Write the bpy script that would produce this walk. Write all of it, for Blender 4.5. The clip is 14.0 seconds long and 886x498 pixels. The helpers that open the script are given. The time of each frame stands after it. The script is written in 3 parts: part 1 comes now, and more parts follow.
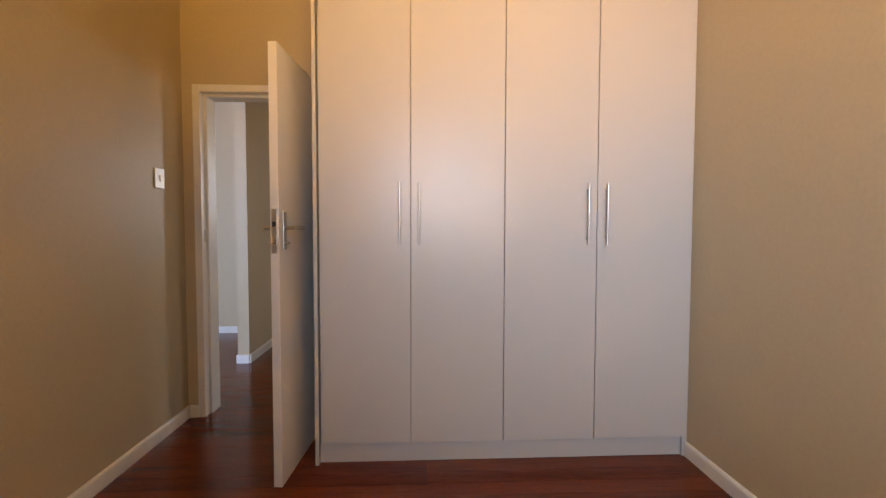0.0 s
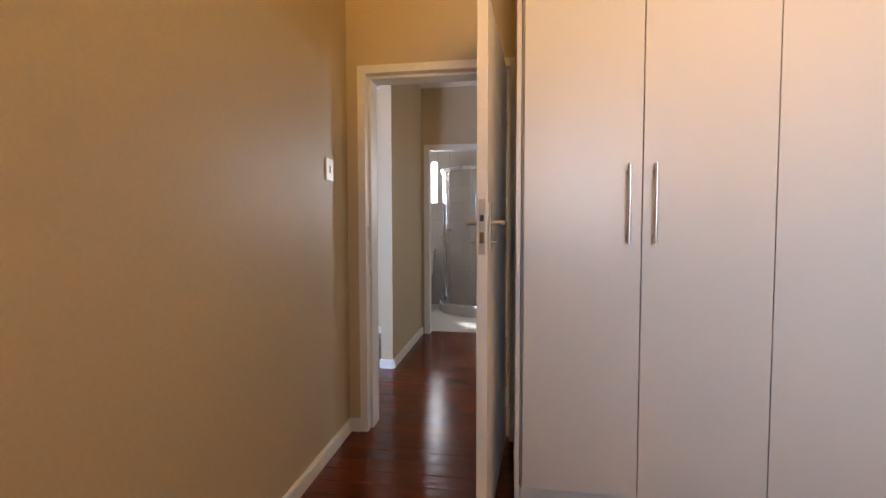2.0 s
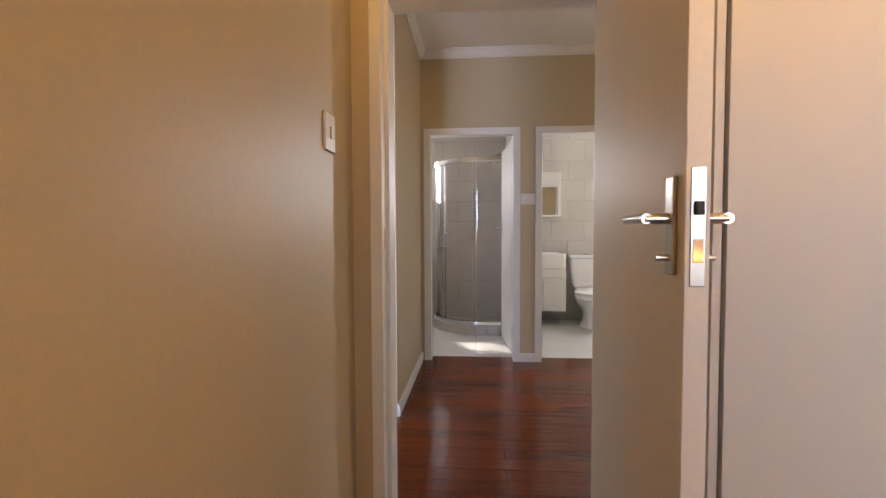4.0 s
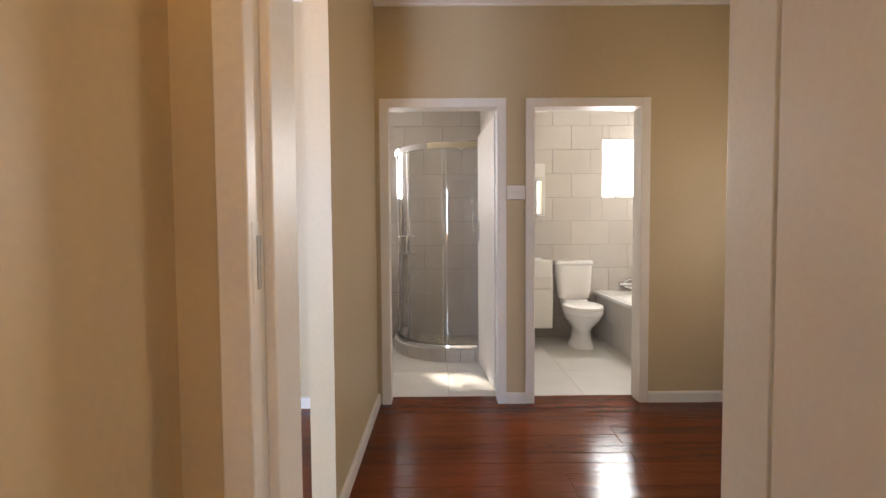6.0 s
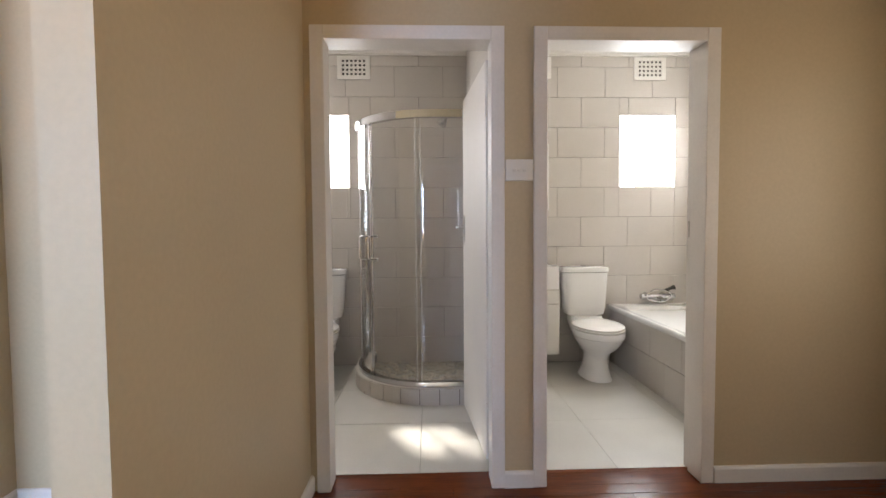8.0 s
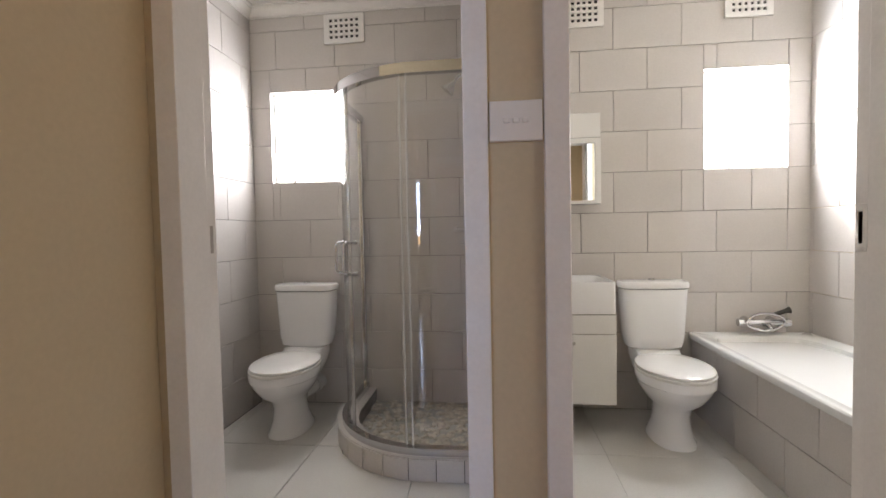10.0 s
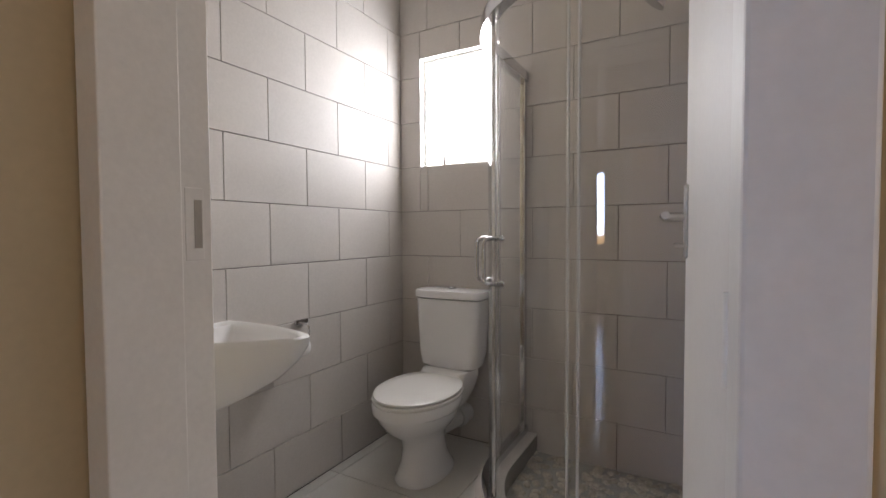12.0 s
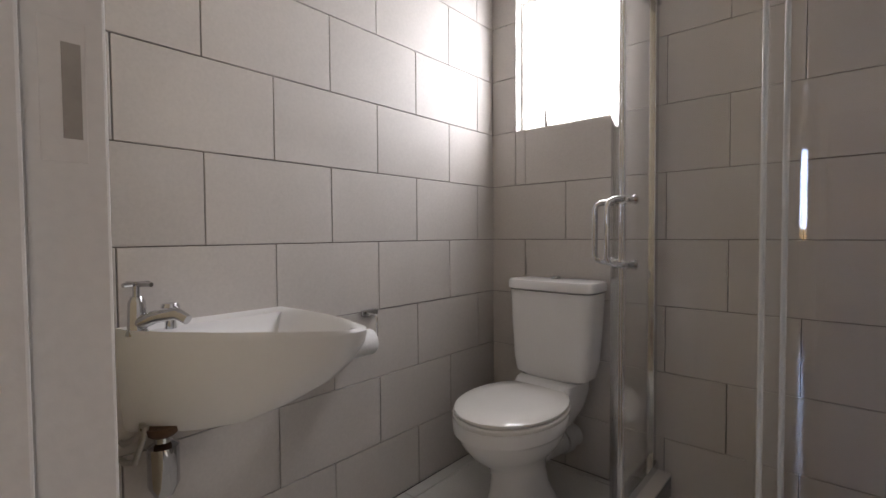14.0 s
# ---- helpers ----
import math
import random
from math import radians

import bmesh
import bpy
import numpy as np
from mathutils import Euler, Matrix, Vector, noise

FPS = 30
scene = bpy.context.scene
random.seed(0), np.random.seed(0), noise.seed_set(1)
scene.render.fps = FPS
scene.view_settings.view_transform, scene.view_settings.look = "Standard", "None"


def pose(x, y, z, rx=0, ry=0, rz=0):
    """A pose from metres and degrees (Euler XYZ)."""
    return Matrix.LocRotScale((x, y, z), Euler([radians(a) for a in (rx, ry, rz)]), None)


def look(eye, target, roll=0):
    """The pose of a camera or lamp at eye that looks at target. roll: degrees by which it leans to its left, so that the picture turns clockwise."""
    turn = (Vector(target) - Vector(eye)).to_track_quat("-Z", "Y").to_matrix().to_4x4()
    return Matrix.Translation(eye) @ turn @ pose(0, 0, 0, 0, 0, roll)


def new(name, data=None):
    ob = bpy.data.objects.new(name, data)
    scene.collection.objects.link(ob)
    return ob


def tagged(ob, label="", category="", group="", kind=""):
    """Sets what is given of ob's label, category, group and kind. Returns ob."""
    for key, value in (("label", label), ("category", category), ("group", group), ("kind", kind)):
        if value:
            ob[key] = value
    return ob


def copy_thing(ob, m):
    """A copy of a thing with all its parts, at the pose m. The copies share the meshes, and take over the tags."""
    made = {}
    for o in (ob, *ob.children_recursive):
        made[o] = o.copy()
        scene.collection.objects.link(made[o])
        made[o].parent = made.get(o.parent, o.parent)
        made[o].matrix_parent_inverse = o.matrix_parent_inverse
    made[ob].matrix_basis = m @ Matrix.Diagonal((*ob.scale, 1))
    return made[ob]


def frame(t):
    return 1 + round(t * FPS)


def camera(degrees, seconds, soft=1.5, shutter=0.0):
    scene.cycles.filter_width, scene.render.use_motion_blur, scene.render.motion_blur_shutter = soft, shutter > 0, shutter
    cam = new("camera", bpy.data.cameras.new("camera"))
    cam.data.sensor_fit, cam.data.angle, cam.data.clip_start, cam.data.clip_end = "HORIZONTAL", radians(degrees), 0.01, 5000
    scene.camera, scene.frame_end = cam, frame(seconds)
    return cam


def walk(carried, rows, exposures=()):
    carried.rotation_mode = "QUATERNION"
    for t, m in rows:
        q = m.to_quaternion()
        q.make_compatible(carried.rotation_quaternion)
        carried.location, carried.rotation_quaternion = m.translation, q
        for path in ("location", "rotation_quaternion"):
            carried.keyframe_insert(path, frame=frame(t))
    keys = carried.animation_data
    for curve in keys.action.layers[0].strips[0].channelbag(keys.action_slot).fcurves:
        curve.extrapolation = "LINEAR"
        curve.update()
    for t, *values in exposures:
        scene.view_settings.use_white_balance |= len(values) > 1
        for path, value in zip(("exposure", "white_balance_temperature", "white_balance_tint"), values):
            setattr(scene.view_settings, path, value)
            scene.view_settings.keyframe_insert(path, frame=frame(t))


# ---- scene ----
cam = camera(88.6, 14.0)
PATH = [
    (0, (1.473, -2.918, 1.195), (1.572, -0.922, 1.108), 0.1),
    (0.5, (1.348, -2.889, 1.188), (1.323, -0.891, 1.096), 0.1),
    (1, (1.215, -2.794, 1.189), (1.011, -0.808, 1.084), -0.1),
    (1.5, (1.083, -2.673, 1.18), (0.817, -0.693, 1.091), -0.1),
    (2, (0.923, -2.494, 1.184), (0.628, -0.519, 1.088), -0.1),
    (2.5, (0.723, -2.346, 1.187), (0.452, -0.366, 1.095), -0.1),
    (3, (0.606, -2.087, 1.179), (0.338, -0.107, 1.084), -0.3),
    (3.2, (0.529, -1.987, 1.173), (0.303, -0.001, 1.092), -0.2),
    (5.5, (0.408, -0.938, 1.205), (0.33, 1.059, 1.112), -0.3),
    (6, (0.384, -0.659, 1.196), (0.396, 1.339, 1.114), -0.4),
    (6.5, (0.41, -0.438, 1.185), (0.455, 1.56, 1.103), -0.5),
    (7, (0.441, -0.158, 1.174), (0.495, 1.84, 1.099), -0.4),
    (7.5, (0.455, 0.107, 1.18), (0.515, 2.105, 1.102), -0.4),
    (8, (0.491, 0.394, 1.185), (0.555, 2.391, 1.101), -0.4),
    (10.3, (0.851, 1.441, 1.19), (0.527, 3.413, 1.117), -0.8),
    (10.5, (0.848, 1.525, 1.186), (0.441, 3.482, 1.115), -0.5),
    (11, (0.823, 1.756, 1.166), (0.232, 3.665, 1.093), -0.5),
    (11.5, (0.79, 1.931, 1.156), (0.039, 3.784, 1.086), -0.3),
    (12, (0.753, 2.106, 1.163), (-0.232, 3.845, 1.093), -0.3),
    (12.5, (0.668, 2.198, 1.143), (-0.481, 3.834, 1.071), -0.3),
    (13, (0.566, 2.322, 1.115), (-0.678, 3.886, 1.045), -0.3),
    (13.5, (0.525, 2.422, 1.086), (-0.779, 3.938, 1.019), -0.4),
    (14, (0.518, 2.48, 1.057), (-0.806, 3.977, 0.992), -0.4),
]
walk(cam, [(t, look(eye, target, roll)) for t, eye, target, roll in PATH],
     [(0, 0.37, 6600, 12), (3, 0.77, 6250, 12), (5.5, 1.07, 7300, 14), (7, 1.22, 6650, 10), (8, 1.0, 6700, 10), (10.5, 0.87, 6500, 12), (11.5, 0.55, 6500, 12), (12.5, 0.58, 6500, 13), (13.5, 0.55, 6400, 13), (14, 0.36, 6500, 14)])

# ---- light ----
world = bpy.data.worlds.new("world")
scene.world = world
world.use_nodes = True
sky = world.node_tree.nodes.new("ShaderNodeTexSky")
sky.sky_type, sky.sun_disc = "NISHITA", False
SUN_DIR = Vector((0.93, -1.52, -1.80)).normalized()
sky.sun_elevation = math.asin(-SUN_DIR.z)
sky.sun_rotation = math.atan2(-SUN_DIR.x, -SUN_DIR.y)
world.node_tree.links.new(sky.outputs[0], world.node_tree.nodes["Background"].inputs[0])
world.node_tree.nodes["Background"].inputs[1].default_value = 0.1

sun_data = bpy.data.lights.new("sun", "SUN")
sun_data.energy, sun_data.angle, sun_data.color = 5.0, radians(3.0), (1, 0.95, 0.86)
sun = new("sun", sun_data)
sun.rotation_euler = SUN_DIR.to_track_quat("-Z", "Y").to_euler()


def area_lamp(name, eye, target, w, h, watts, color, spread=180):
    d = bpy.data.lights.new(name, "AREA")
    d.shape, d.size, d.size_y, d.energy, d.color, d.spread = "RECTANGLE", w, h, watts, color, radians(spread)
    ob = new(name, d)
    ob.matrix_world = look(eye, target)
    return ob


SKY, GROUND, FROST = (0.66, 0.80, 1.0), (1.0, 0.55, 0.11), (0.95, 0.96, 0.99)
# bedroom window and the window of the open room beside it: sky from above, sunlit ground from below
area_lamp("bedroom_sky", (1.75, -4.36, 1.75), (1.98, -3.36, 1.66), 1.3, 1.1, 12.0, SKY, 72)
area_lamp("bedroom_ground", (1.75, -4.38, 1.15), (1.72, -3.38, 1.95), 1.3, 0.6, 30, (1.0, 0.53, 0.09), 78)
area_lamp("room_sky", (-1.9, -4.36, 1.70), (-1.9, -3.36, 1.55), 2.2, 1.2, 84, (0.51, 0.67, 1.0), 110)
area_lamp("room_ground", (-1.9, -4.38, 1.15), (-1.9, -3.38, 1.75), 2.2, 0.5, 15, GROUND, 70)
# added fill for the hall, set outside an assumed end doorway; no source known
area_lamp("east_doorway", (2.97, 1.41, 1.45), (1.97, 1.41, 1.70), 0.78, 1.15, 6.5, (1.0, 0.90, 0.76))
# added lamp to brighten the kitchen, whose real light source is unseen
area_lamp("kitchen_window", (-2.6, 4.54, 1.72), (-2.6, 3.5, 1.6), 1.2, 1.15, 30, (1.0, 0.95, 0.84))
# frosted bathroom windows
area_lamp("shower_room_window", (-0.435, 4.417, 1.865), (-0.435, 3.5, 1.865), 0.485, 0.615, 8.8, FROST, 168)
area_lamp("bathroom_window", (2.43, 4.417, 1.865), (2.43, 3.5, 1.865), 0.485, 0.615, 22, (0.90, 0.95, 1.0), 165)


# ---- materials ----
def mat(name, base, rough=0.5, metal=0.0, var=0.06, scale=6.0, fine=90.0, bump=0.05, dist=0.002, piece=0.0, stretch=(1, 1, 1), coat=0.0, rvar=0.02, spec=0.5):
    m = bpy.data.materials.new(name)
    m.use_nodes = True
    nt = m.node_tree
    n, l = nt.nodes, nt.links
    b = n["Principled BSDF"]
    tc = n.new("ShaderNodeTexCoord")
    mp = n.new("ShaderNodeMapping")
    mp.inputs["Scale"].default_value = stretch
    geo = n.new("ShaderNodeNewGeometry")
    l.new(geo.outputs["Position"], mp.inputs[0])
    big = n.new("ShaderNodeTexNoise")
    big.inputs["Scale"].default_value, big.inputs["Detail"].default_value = scale, 5
    small = n.new("ShaderNodeTexNoise")
    small.inputs["Scale"].default_value, small.inputs["Detail"].default_value = fine, 3
    l.new(mp.outputs[0], big.inputs[0])
    l.new(mp.outputs[0], small.inputs[0])
    add = n.new("ShaderNodeMath")
    add.operation = "ADD"
    l.new(big.outputs[0], add.inputs[0])
    l.new(small.outputs[0], add.inputs[1])
    last = add
    if piece:
        info = n.new("ShaderNodeObjectInfo")
        mul = n.new("ShaderNodeMath")
        mul.operation = "MULTIPLY_ADD"
        mul.inputs[1].default_value, mul.inputs[2].default_value = piece, -piece / 2
        l.new(info.outputs["Random"], mul.inputs[0])
        add2 = n.new("ShaderNodeMath")
        add2.operation = "ADD"
        l.new(add.outputs[0], add2.inputs[0])
        l.new(mul.outputs[0], add2.inputs[1])
        last = add2
    ramp = n.new("ShaderNodeMapRange")
    ramp.inputs[1].default_value, ramp.inputs[2].default_value = 0.5, 1.5
    ramp.inputs[3].default_value, ramp.inputs[4].default_value = 1 - var * 2, 1 + var * 2
    l.new(last.outputs[0], ramp.inputs[0])
    mix = n.new("ShaderNodeVectorMath")
    mix.operation = "SCALE"
    mix.inputs[0].default_value = base
    l.new(ramp.outputs[0], mix.inputs["Scale"])
    l.new(mix.outputs[0], b.inputs["Base Color"])
    rr = n.new("ShaderNodeMapRange")
    rr.inputs[1].default_value, rr.inputs[2].default_value = 0.3, 0.7
    rr.inputs[3].default_value, rr.inputs[4].default_value = max(0.02, rough - rvar), rough + rvar
    l.new(big.outputs[0], rr.inputs[0])
    l.new(rr.outputs[0], b.inputs["Roughness"])
    b.inputs["Metallic"].default_value = metal
    b.inputs["Specular IOR Level"].default_value = spec
    b.inputs["Coat Weight"].default_value = coat
    b.inputs["Coat Roughness"].default_value = 0.08
    if bump:
        bp = n.new("ShaderNodeBump")
        bp.inputs["Strength"].default_value, bp.inputs["Distance"].default_value = bump, dist
        l.new(add.outputs[0], bp.inputs["Height"])
        l.new(bp.outputs[0], b.inputs["Normal"])
    return m


M_WALL = mat("beige_wall_paint", (0.54, 0.445, 0.295), 0.48, var=0.035, scale=1.7, fine=60, bump=0.25, dist=0.0015)
M_CEIL = mat("white_ceiling_paint", (0.80, 0.78, 0.74), 0.7, var=0.02)
M_TRIM = mat("white_gloss_paint", (0.78, 0.76, 0.73), 0.42, var=0.03, scale=9, bump=0.12)
M_DOOR = mat("white_door_paint", (0.74, 0.71, 0.68), 0.48, var=0.025, scale=4, bump=0.1)
M_WARD = mat("white_satin_board", (0.565, 0.532, 0.503), 0.33, var=0.012, scale=3, fine=160, bump=0.03, dist=0.0006, rvar=0.0)
# grey board; also the painted shade of the vanity gaps and latch slots
M_GREY = mat("grey_board_and_gap_shade", (0.40, 0.37, 0.33), 0.5)
M_WOOD = mat("dark_red_varnished_wood", (0.128, 0.027, 0.0065), 0.13, var=0.24, scale=2.2, fine=14, bump=0.30, dist=0.003, piece=0.35, stretch=(0.7, 9, 1), rvar=0.05, spec=0.24)
M_GAP = mat("dark_joint", (0.02, 0.012, 0.01), 0.7)
M_TILE = mat("greige_ceramic_tile", (0.555, 0.522, 0.495), 0.52, spec=0.34, var=0.045, scale=3.0, fine=120, bump=0.05, dist=0.001, piece=0.35)
M_FTILE = mat("pale_floor_tile", (0.56, 0.545, 0.515), 0.30, var=0.05, scale=4.0, fine=110, bump=0.05, dist=0.001, piece=0.3)
M_GROUT = mat("grey_grout", (0.19, 0.178, 0.165), 0.8, var=0.12)
M_FGROUT = mat("pale_floor_grout", (0.38, 0.37, 0.345), 0.8, var=0.1)
M_CHINA = mat("white_vitreous_china", (0.81, 0.81, 0.82), 0.08, var=0.008, bump=0.0, rvar=0.02)
M_SEAT = mat("white_seat_plastic", (0.78, 0.77, 0.75), 0.18, var=0.01, bump=0.0)
M_CHROME = mat("polished_chrome", (0.58, 0.58, 0.59), 0.06, 1.0, var=0.02, bump=0.0, rvar=0.03)
M_STEEL = mat("brushed_steel", (0.55, 0.53, 0.50), 0.30, 1.0, var=0.06, bump=0.05)
# near black for dark parts, and for shade painted into vent and overflow holes
M_DARK = mat("near_black_and_hole_shade", (0.03, 0.028, 0.025), 0.6)
M_PLASTIC = mat("white_switch_plastic", (0.78, 0.76, 0.72), 0.30, var=0.01, bump=0.0)
M_PIPE = mat("pale_grey_pipe", (0.60, 0.60, 0.59), 0.4, var=0.05)
M_PAPER = mat("white_tissue_paper", (0.85, 0.85, 0.85), 0.9, var=0.03, scale=30, bump=0.3)
M_PEBBLE = mat("pale_pebble", (0.46, 0.42, 0.35), 0.45, var=0.26, scale=26, bump=0.2)
M_RUST = mat("rust_stained_putty", (0.10, 0.055, 0.03), 0.8, var=0.3, scale=40, bump=0.5)
M_TUB = mat("white_acrylic", (0.82, 0.82, 0.81), 0.12, var=0.01, bump=0.0)
M_CAB = mat("white_cabinet_gloss", (0.76, 0.75, 0.73), 0.25, var=0.015, bump=0.0)
M_GROUND = mat("terracotta_paving", (0.42, 0.22, 0.11), 0.8, var=0.2, scale=1.5)


def glass_mat(name, tint, rough):
    m = bpy.data.materials.new(name)
    m.use_nodes = True
    b = m.node_tree.nodes["Principled BSDF"]
    b.inputs["Base Color"].default_value = (*tint, 1)
    b.inputs["Transmission Weight"].default_value = 1.0
    b.inputs["Roughness"].default_value = rough
    b.inputs["IOR"].default_value = 1.45
    return m


M_GLASS = bpy.data.materials.new("clear_toughened_glass")
M_GLASS.use_nodes = True
gn, gl = M_GLASS.node_tree.nodes, M_GLASS.node_tree.links
gn.remove(gn["Principled BSDF"])
clear, gloss, rim, power, scale, both = (gn.new("ShaderNode" + k) for k in ("BsdfTransparent", "BsdfGlossy", "LayerWeight", "Math", "MapRange", "MixShader"))
clear.inputs[0].default_value = (0.988, 0.988, 0.982, 1)
gloss.inputs["Roughness"].default_value = 0.01
rim.inputs["Blend"].default_value = 0.5
power.operation = "POWER"
power.inputs[1].default_value = 4.0
scale.inputs[3].default_value, scale.inputs[4].default_value = 0.035, 0.7
gl.new(rim.outputs["Facing"], power.inputs[0])
gl.new(power.outputs[0], scale.inputs[0])
gl.new(scale.outputs[0], both.inputs[0])
gl.new(clear.outputs[0], both.inputs[1])
gl.new(gloss.outputs[0], both.inputs[2])
gl.new(both.outputs[0], gn["Material Output"].inputs[0])
M_PANE = glass_mat("frosted_window_glass", (1, 1, 1), 0.25)
M_DAY = bpy.data.materials.new("daylight")
M_DAY.use_nodes = True
M_DAY.node_tree.nodes["Principled BSDF"].inputs["Base Color"].default_value = (0, 0, 0, 1)
M_DAY.node_tree.nodes["Principled BSDF"].inputs["Emission Color"].default_value = (1, 1, 1, 1)
M_DAY.node_tree.nodes["Principled BSDF"].inputs["Emission Strength"].default_value = 4.0
M_MIRROR = mat("mirror", (0.88, 0.9, 0.89), 0.02, 1.0, var=0.0, bump=0.0, rvar=0.0)


# ---- mesh helpers ----
def box(bm, x0, x1, y0, y1, z0, z1, bev=0.0, seg=2):
    r = bmesh.ops.create_cube(bm, size=1)
    vs = r["verts"]
    for v in vs:
        v.co = Vector(((x0 + x1) / 2 + v.co.x * (x1 - x0), (y0 + y1) / 2 + v.co.y * (y1 - y0), (z0 + z1) / 2 + v.co.z * (z1 - z0)))
    if bev:
        es = {e for v in vs for e in v.link_edges}
        bmesh.ops.bevel(bm, geom=list(es), offset=bev, segments=seg, profile=0.5, affect="EDGES")
    return bm


def bx(*a, bev=0.0, seg=2):
    return box(bmesh.new(), *a, bev=bev, seg=seg)


def tube(bm, pts, r, n=12, closed=False):
    pts = [Vector(p) for p in pts]
    rings = []
    k = len(pts)
    side = None
    for i, p in enumerate(pts):
        a = pts[(i - 1) % k] if closed or i else p
        c = pts[(i + 1) % k] if closed or i < k - 1 else p
        d = (c - a).normalized()
        if side is None:
            side = d.orthogonal().normalized()
        side = (side - d * side.dot(d)).normalized()
        up = d.cross(side)
        rad = r[i] if isinstance(r, (list, tuple)) else r
        rings.append([bm.verts.new(p + rad * (math.cos(2 * math.pi * j / n) * side + math.sin(2 * math.pi * j / n) * up)) for j in range(n)])
    m = k if closed else k - 1
    for i in range(m):
        A, B = rings[i], rings[(i + 1) % k]
        for j in range(n):
            bm.faces.new((A[j], A[(j + 1) % n], B[(j + 1) % n], B[j]))
    if not closed:
        bm.faces.new(rings[0][::-1])
        bm.faces.new(rings[-1])
    return bm


def tb(pts, r, n=12, closed=False):
    return tube(bmesh.new(), pts, r, n, closed)


def loft(bm, rings, cap0=True, cap1=True):
    R = [[bm.verts.new(p) for p in ring] for ring in rings]
    n = len(R[0])
    for A, B in zip(R, R[1:]):
        for j in range(n):
            bm.faces.new((A[j], A[(j + 1) % n], B[(j + 1) % n], B[j]))
    if cap0:
        bm.faces.new(R[0][::-1])
    if cap1:
        bm.faces.new(R[-1])
    return bm


def oval(cx, cy, rx, ry, z, n=32, p=2.0):
    out = []
    for j in range(n):
        a = 2 * math.pi * j / n
        c, s = math.cos(a), math.sin(a)
        out.append((cx + rx * math.copysign(abs(c) ** (2 / p), c), cy + ry * math.copysign(abs(s) ** (2 / p), s), z))
    return out


def arc(cx, cy, r, a0, a1, n, z=0.0):
    return [(cx + r * math.cos(radians(a0 + (a1 - a0) * i / n)), cy + r * math.sin(radians(a0 + (a1 - a0) * i / n)), z) for i in range(n + 1)]


def mesh_of(bm, material, smooth=False):
    bmesh.ops.recalc_face_normals(bm, faces=bm.faces)
    me = bpy.data.meshes.new("mesh")
    bm.to_mesh(me)
    bm.free()
    me.materials.append(material)
    if smooth:
        for p in me.polygons:
            p.use_smooth = True
        me.set_sharp_from_angle(angle=radians(40))
    return me


def part(name, bm, material, parent=None, label="", smooth=False):
    ob = new(name, mesh_of(bm, material, smooth))
    if parent is not None:
        ob.parent = parent
        ob.matrix_parent_inverse = parent.matrix_basis.inverted() if parent.type != "EMPTY" else Matrix()
    return tagged(ob, label)


def thing(name, m, label, category, group=""):
    ob = new(name)
    ob.empty_display_size = 0.1
    ob.matrix_basis = m
    return tagged(ob, label, category, group)


def struct(name, bm, material, label, category):
    return tagged(part(name, bm, material), label, category, kind="structure")


# ---- the shell ----
H = 2.76          # ceiling
YB = 4.386        # back wall of both bathrooms
XL, XP0, XP1, XR = -0.83, 0.84, 0.96, 2.82
WZ0, WZ1 = 1.55, 2.18


def wall_y(name, y0, y1, x0, x1, holes, material, label):
    """A wall along x with openings (x0, x1, z0, z1)."""
    bm = bmesh.new()
    x = x0
    for a, b, c, d in sorted(holes):
        box(bm, x, a, y0, y1, -0.14, H)
        if c > 0:
            box(bm, a, b, y0, y1, -0.14, c)
        box(bm, a, b, y0, y1, d, H)
        x = b
    box(bm, x, x1, y0, y1, -0.14, H)
    return struct(name, bm, material, label, "wall")


def wall_x(name, x0, x1, y0, y1, material, label, holes=()):
    bm = bmesh.new()
    y = y0
    for a, b, c, d in sorted(holes):
        box(bm, x0, x1, y, a, -0.14, H)
        if c > 0:
            box(bm, x0, x1, a, b, -0.14, c)
        box(bm, x0, x1, a, b, d, H)
        y = b
    box(bm, x0, x1, y, y1, -0.14, H)
    return struct(name, bm, material, label, "wall")


BEIGE = "smooth beige painted plaster wall"
wall_y("wall_bedroom_door", 0.0, 0.15, -0.12, 2.94, [(0.075, 0.95, 0, 2.075)], M_WALL, BEIGE + " round the bedroom doorway")
wall_x("wall_bedroom_west", -0.12, 0.0, -4.3, 0.0, M_WALL, BEIGE + " of the bedroom")
wall_x("wall_bedroom_east", 2.88, 3.0, -4.3, 0.0, M_WALL, BEIGE + " beside the wardrobe")
wall_y("wall_window_side", -4.42, -4.3, -4.1, 3.0, [(-3.0, -0.8, 0.85, 2.35), (1.05, 2.75, 0.85, 2.35)], M_WALL, BEIGE + " with two window openings")
wall_x("wall_room_west", -4.1, -3.98, -4.3, 2.0, M_WALL, BEIGE + " of the open room")
wall_y("wall_room_north", 1.94, 2.06, -3.98, -1.305, [(-3.4, -1.475, 0.885, 2.60)], M_WALL, BEIGE + " with a serving opening to the kitchen")
wall_x("wall_recess_west", -1.425, -1.305, 2.06, 4.6, M_WALL, BEIGE + " of the recess")
wall_y("wall_recess_north", 2.38, 2.5, -1.305, -0.15, [], M_WALL, BEIGE + " at the back of the recess")
wall_x("wall_partition", -0.15, -0.05, 1.165, 2.43, M_WALL, BEIGE + ", thin partition with a free end")
wall_y("wall_bathrooms", 2.43, 2.575, -0.15, XR, [(0.0, 0.80, 0, 2.065), (0.985, 1.785, 0, 2.065)], M_WALL, BEIGE + " with two bathroom doorways")
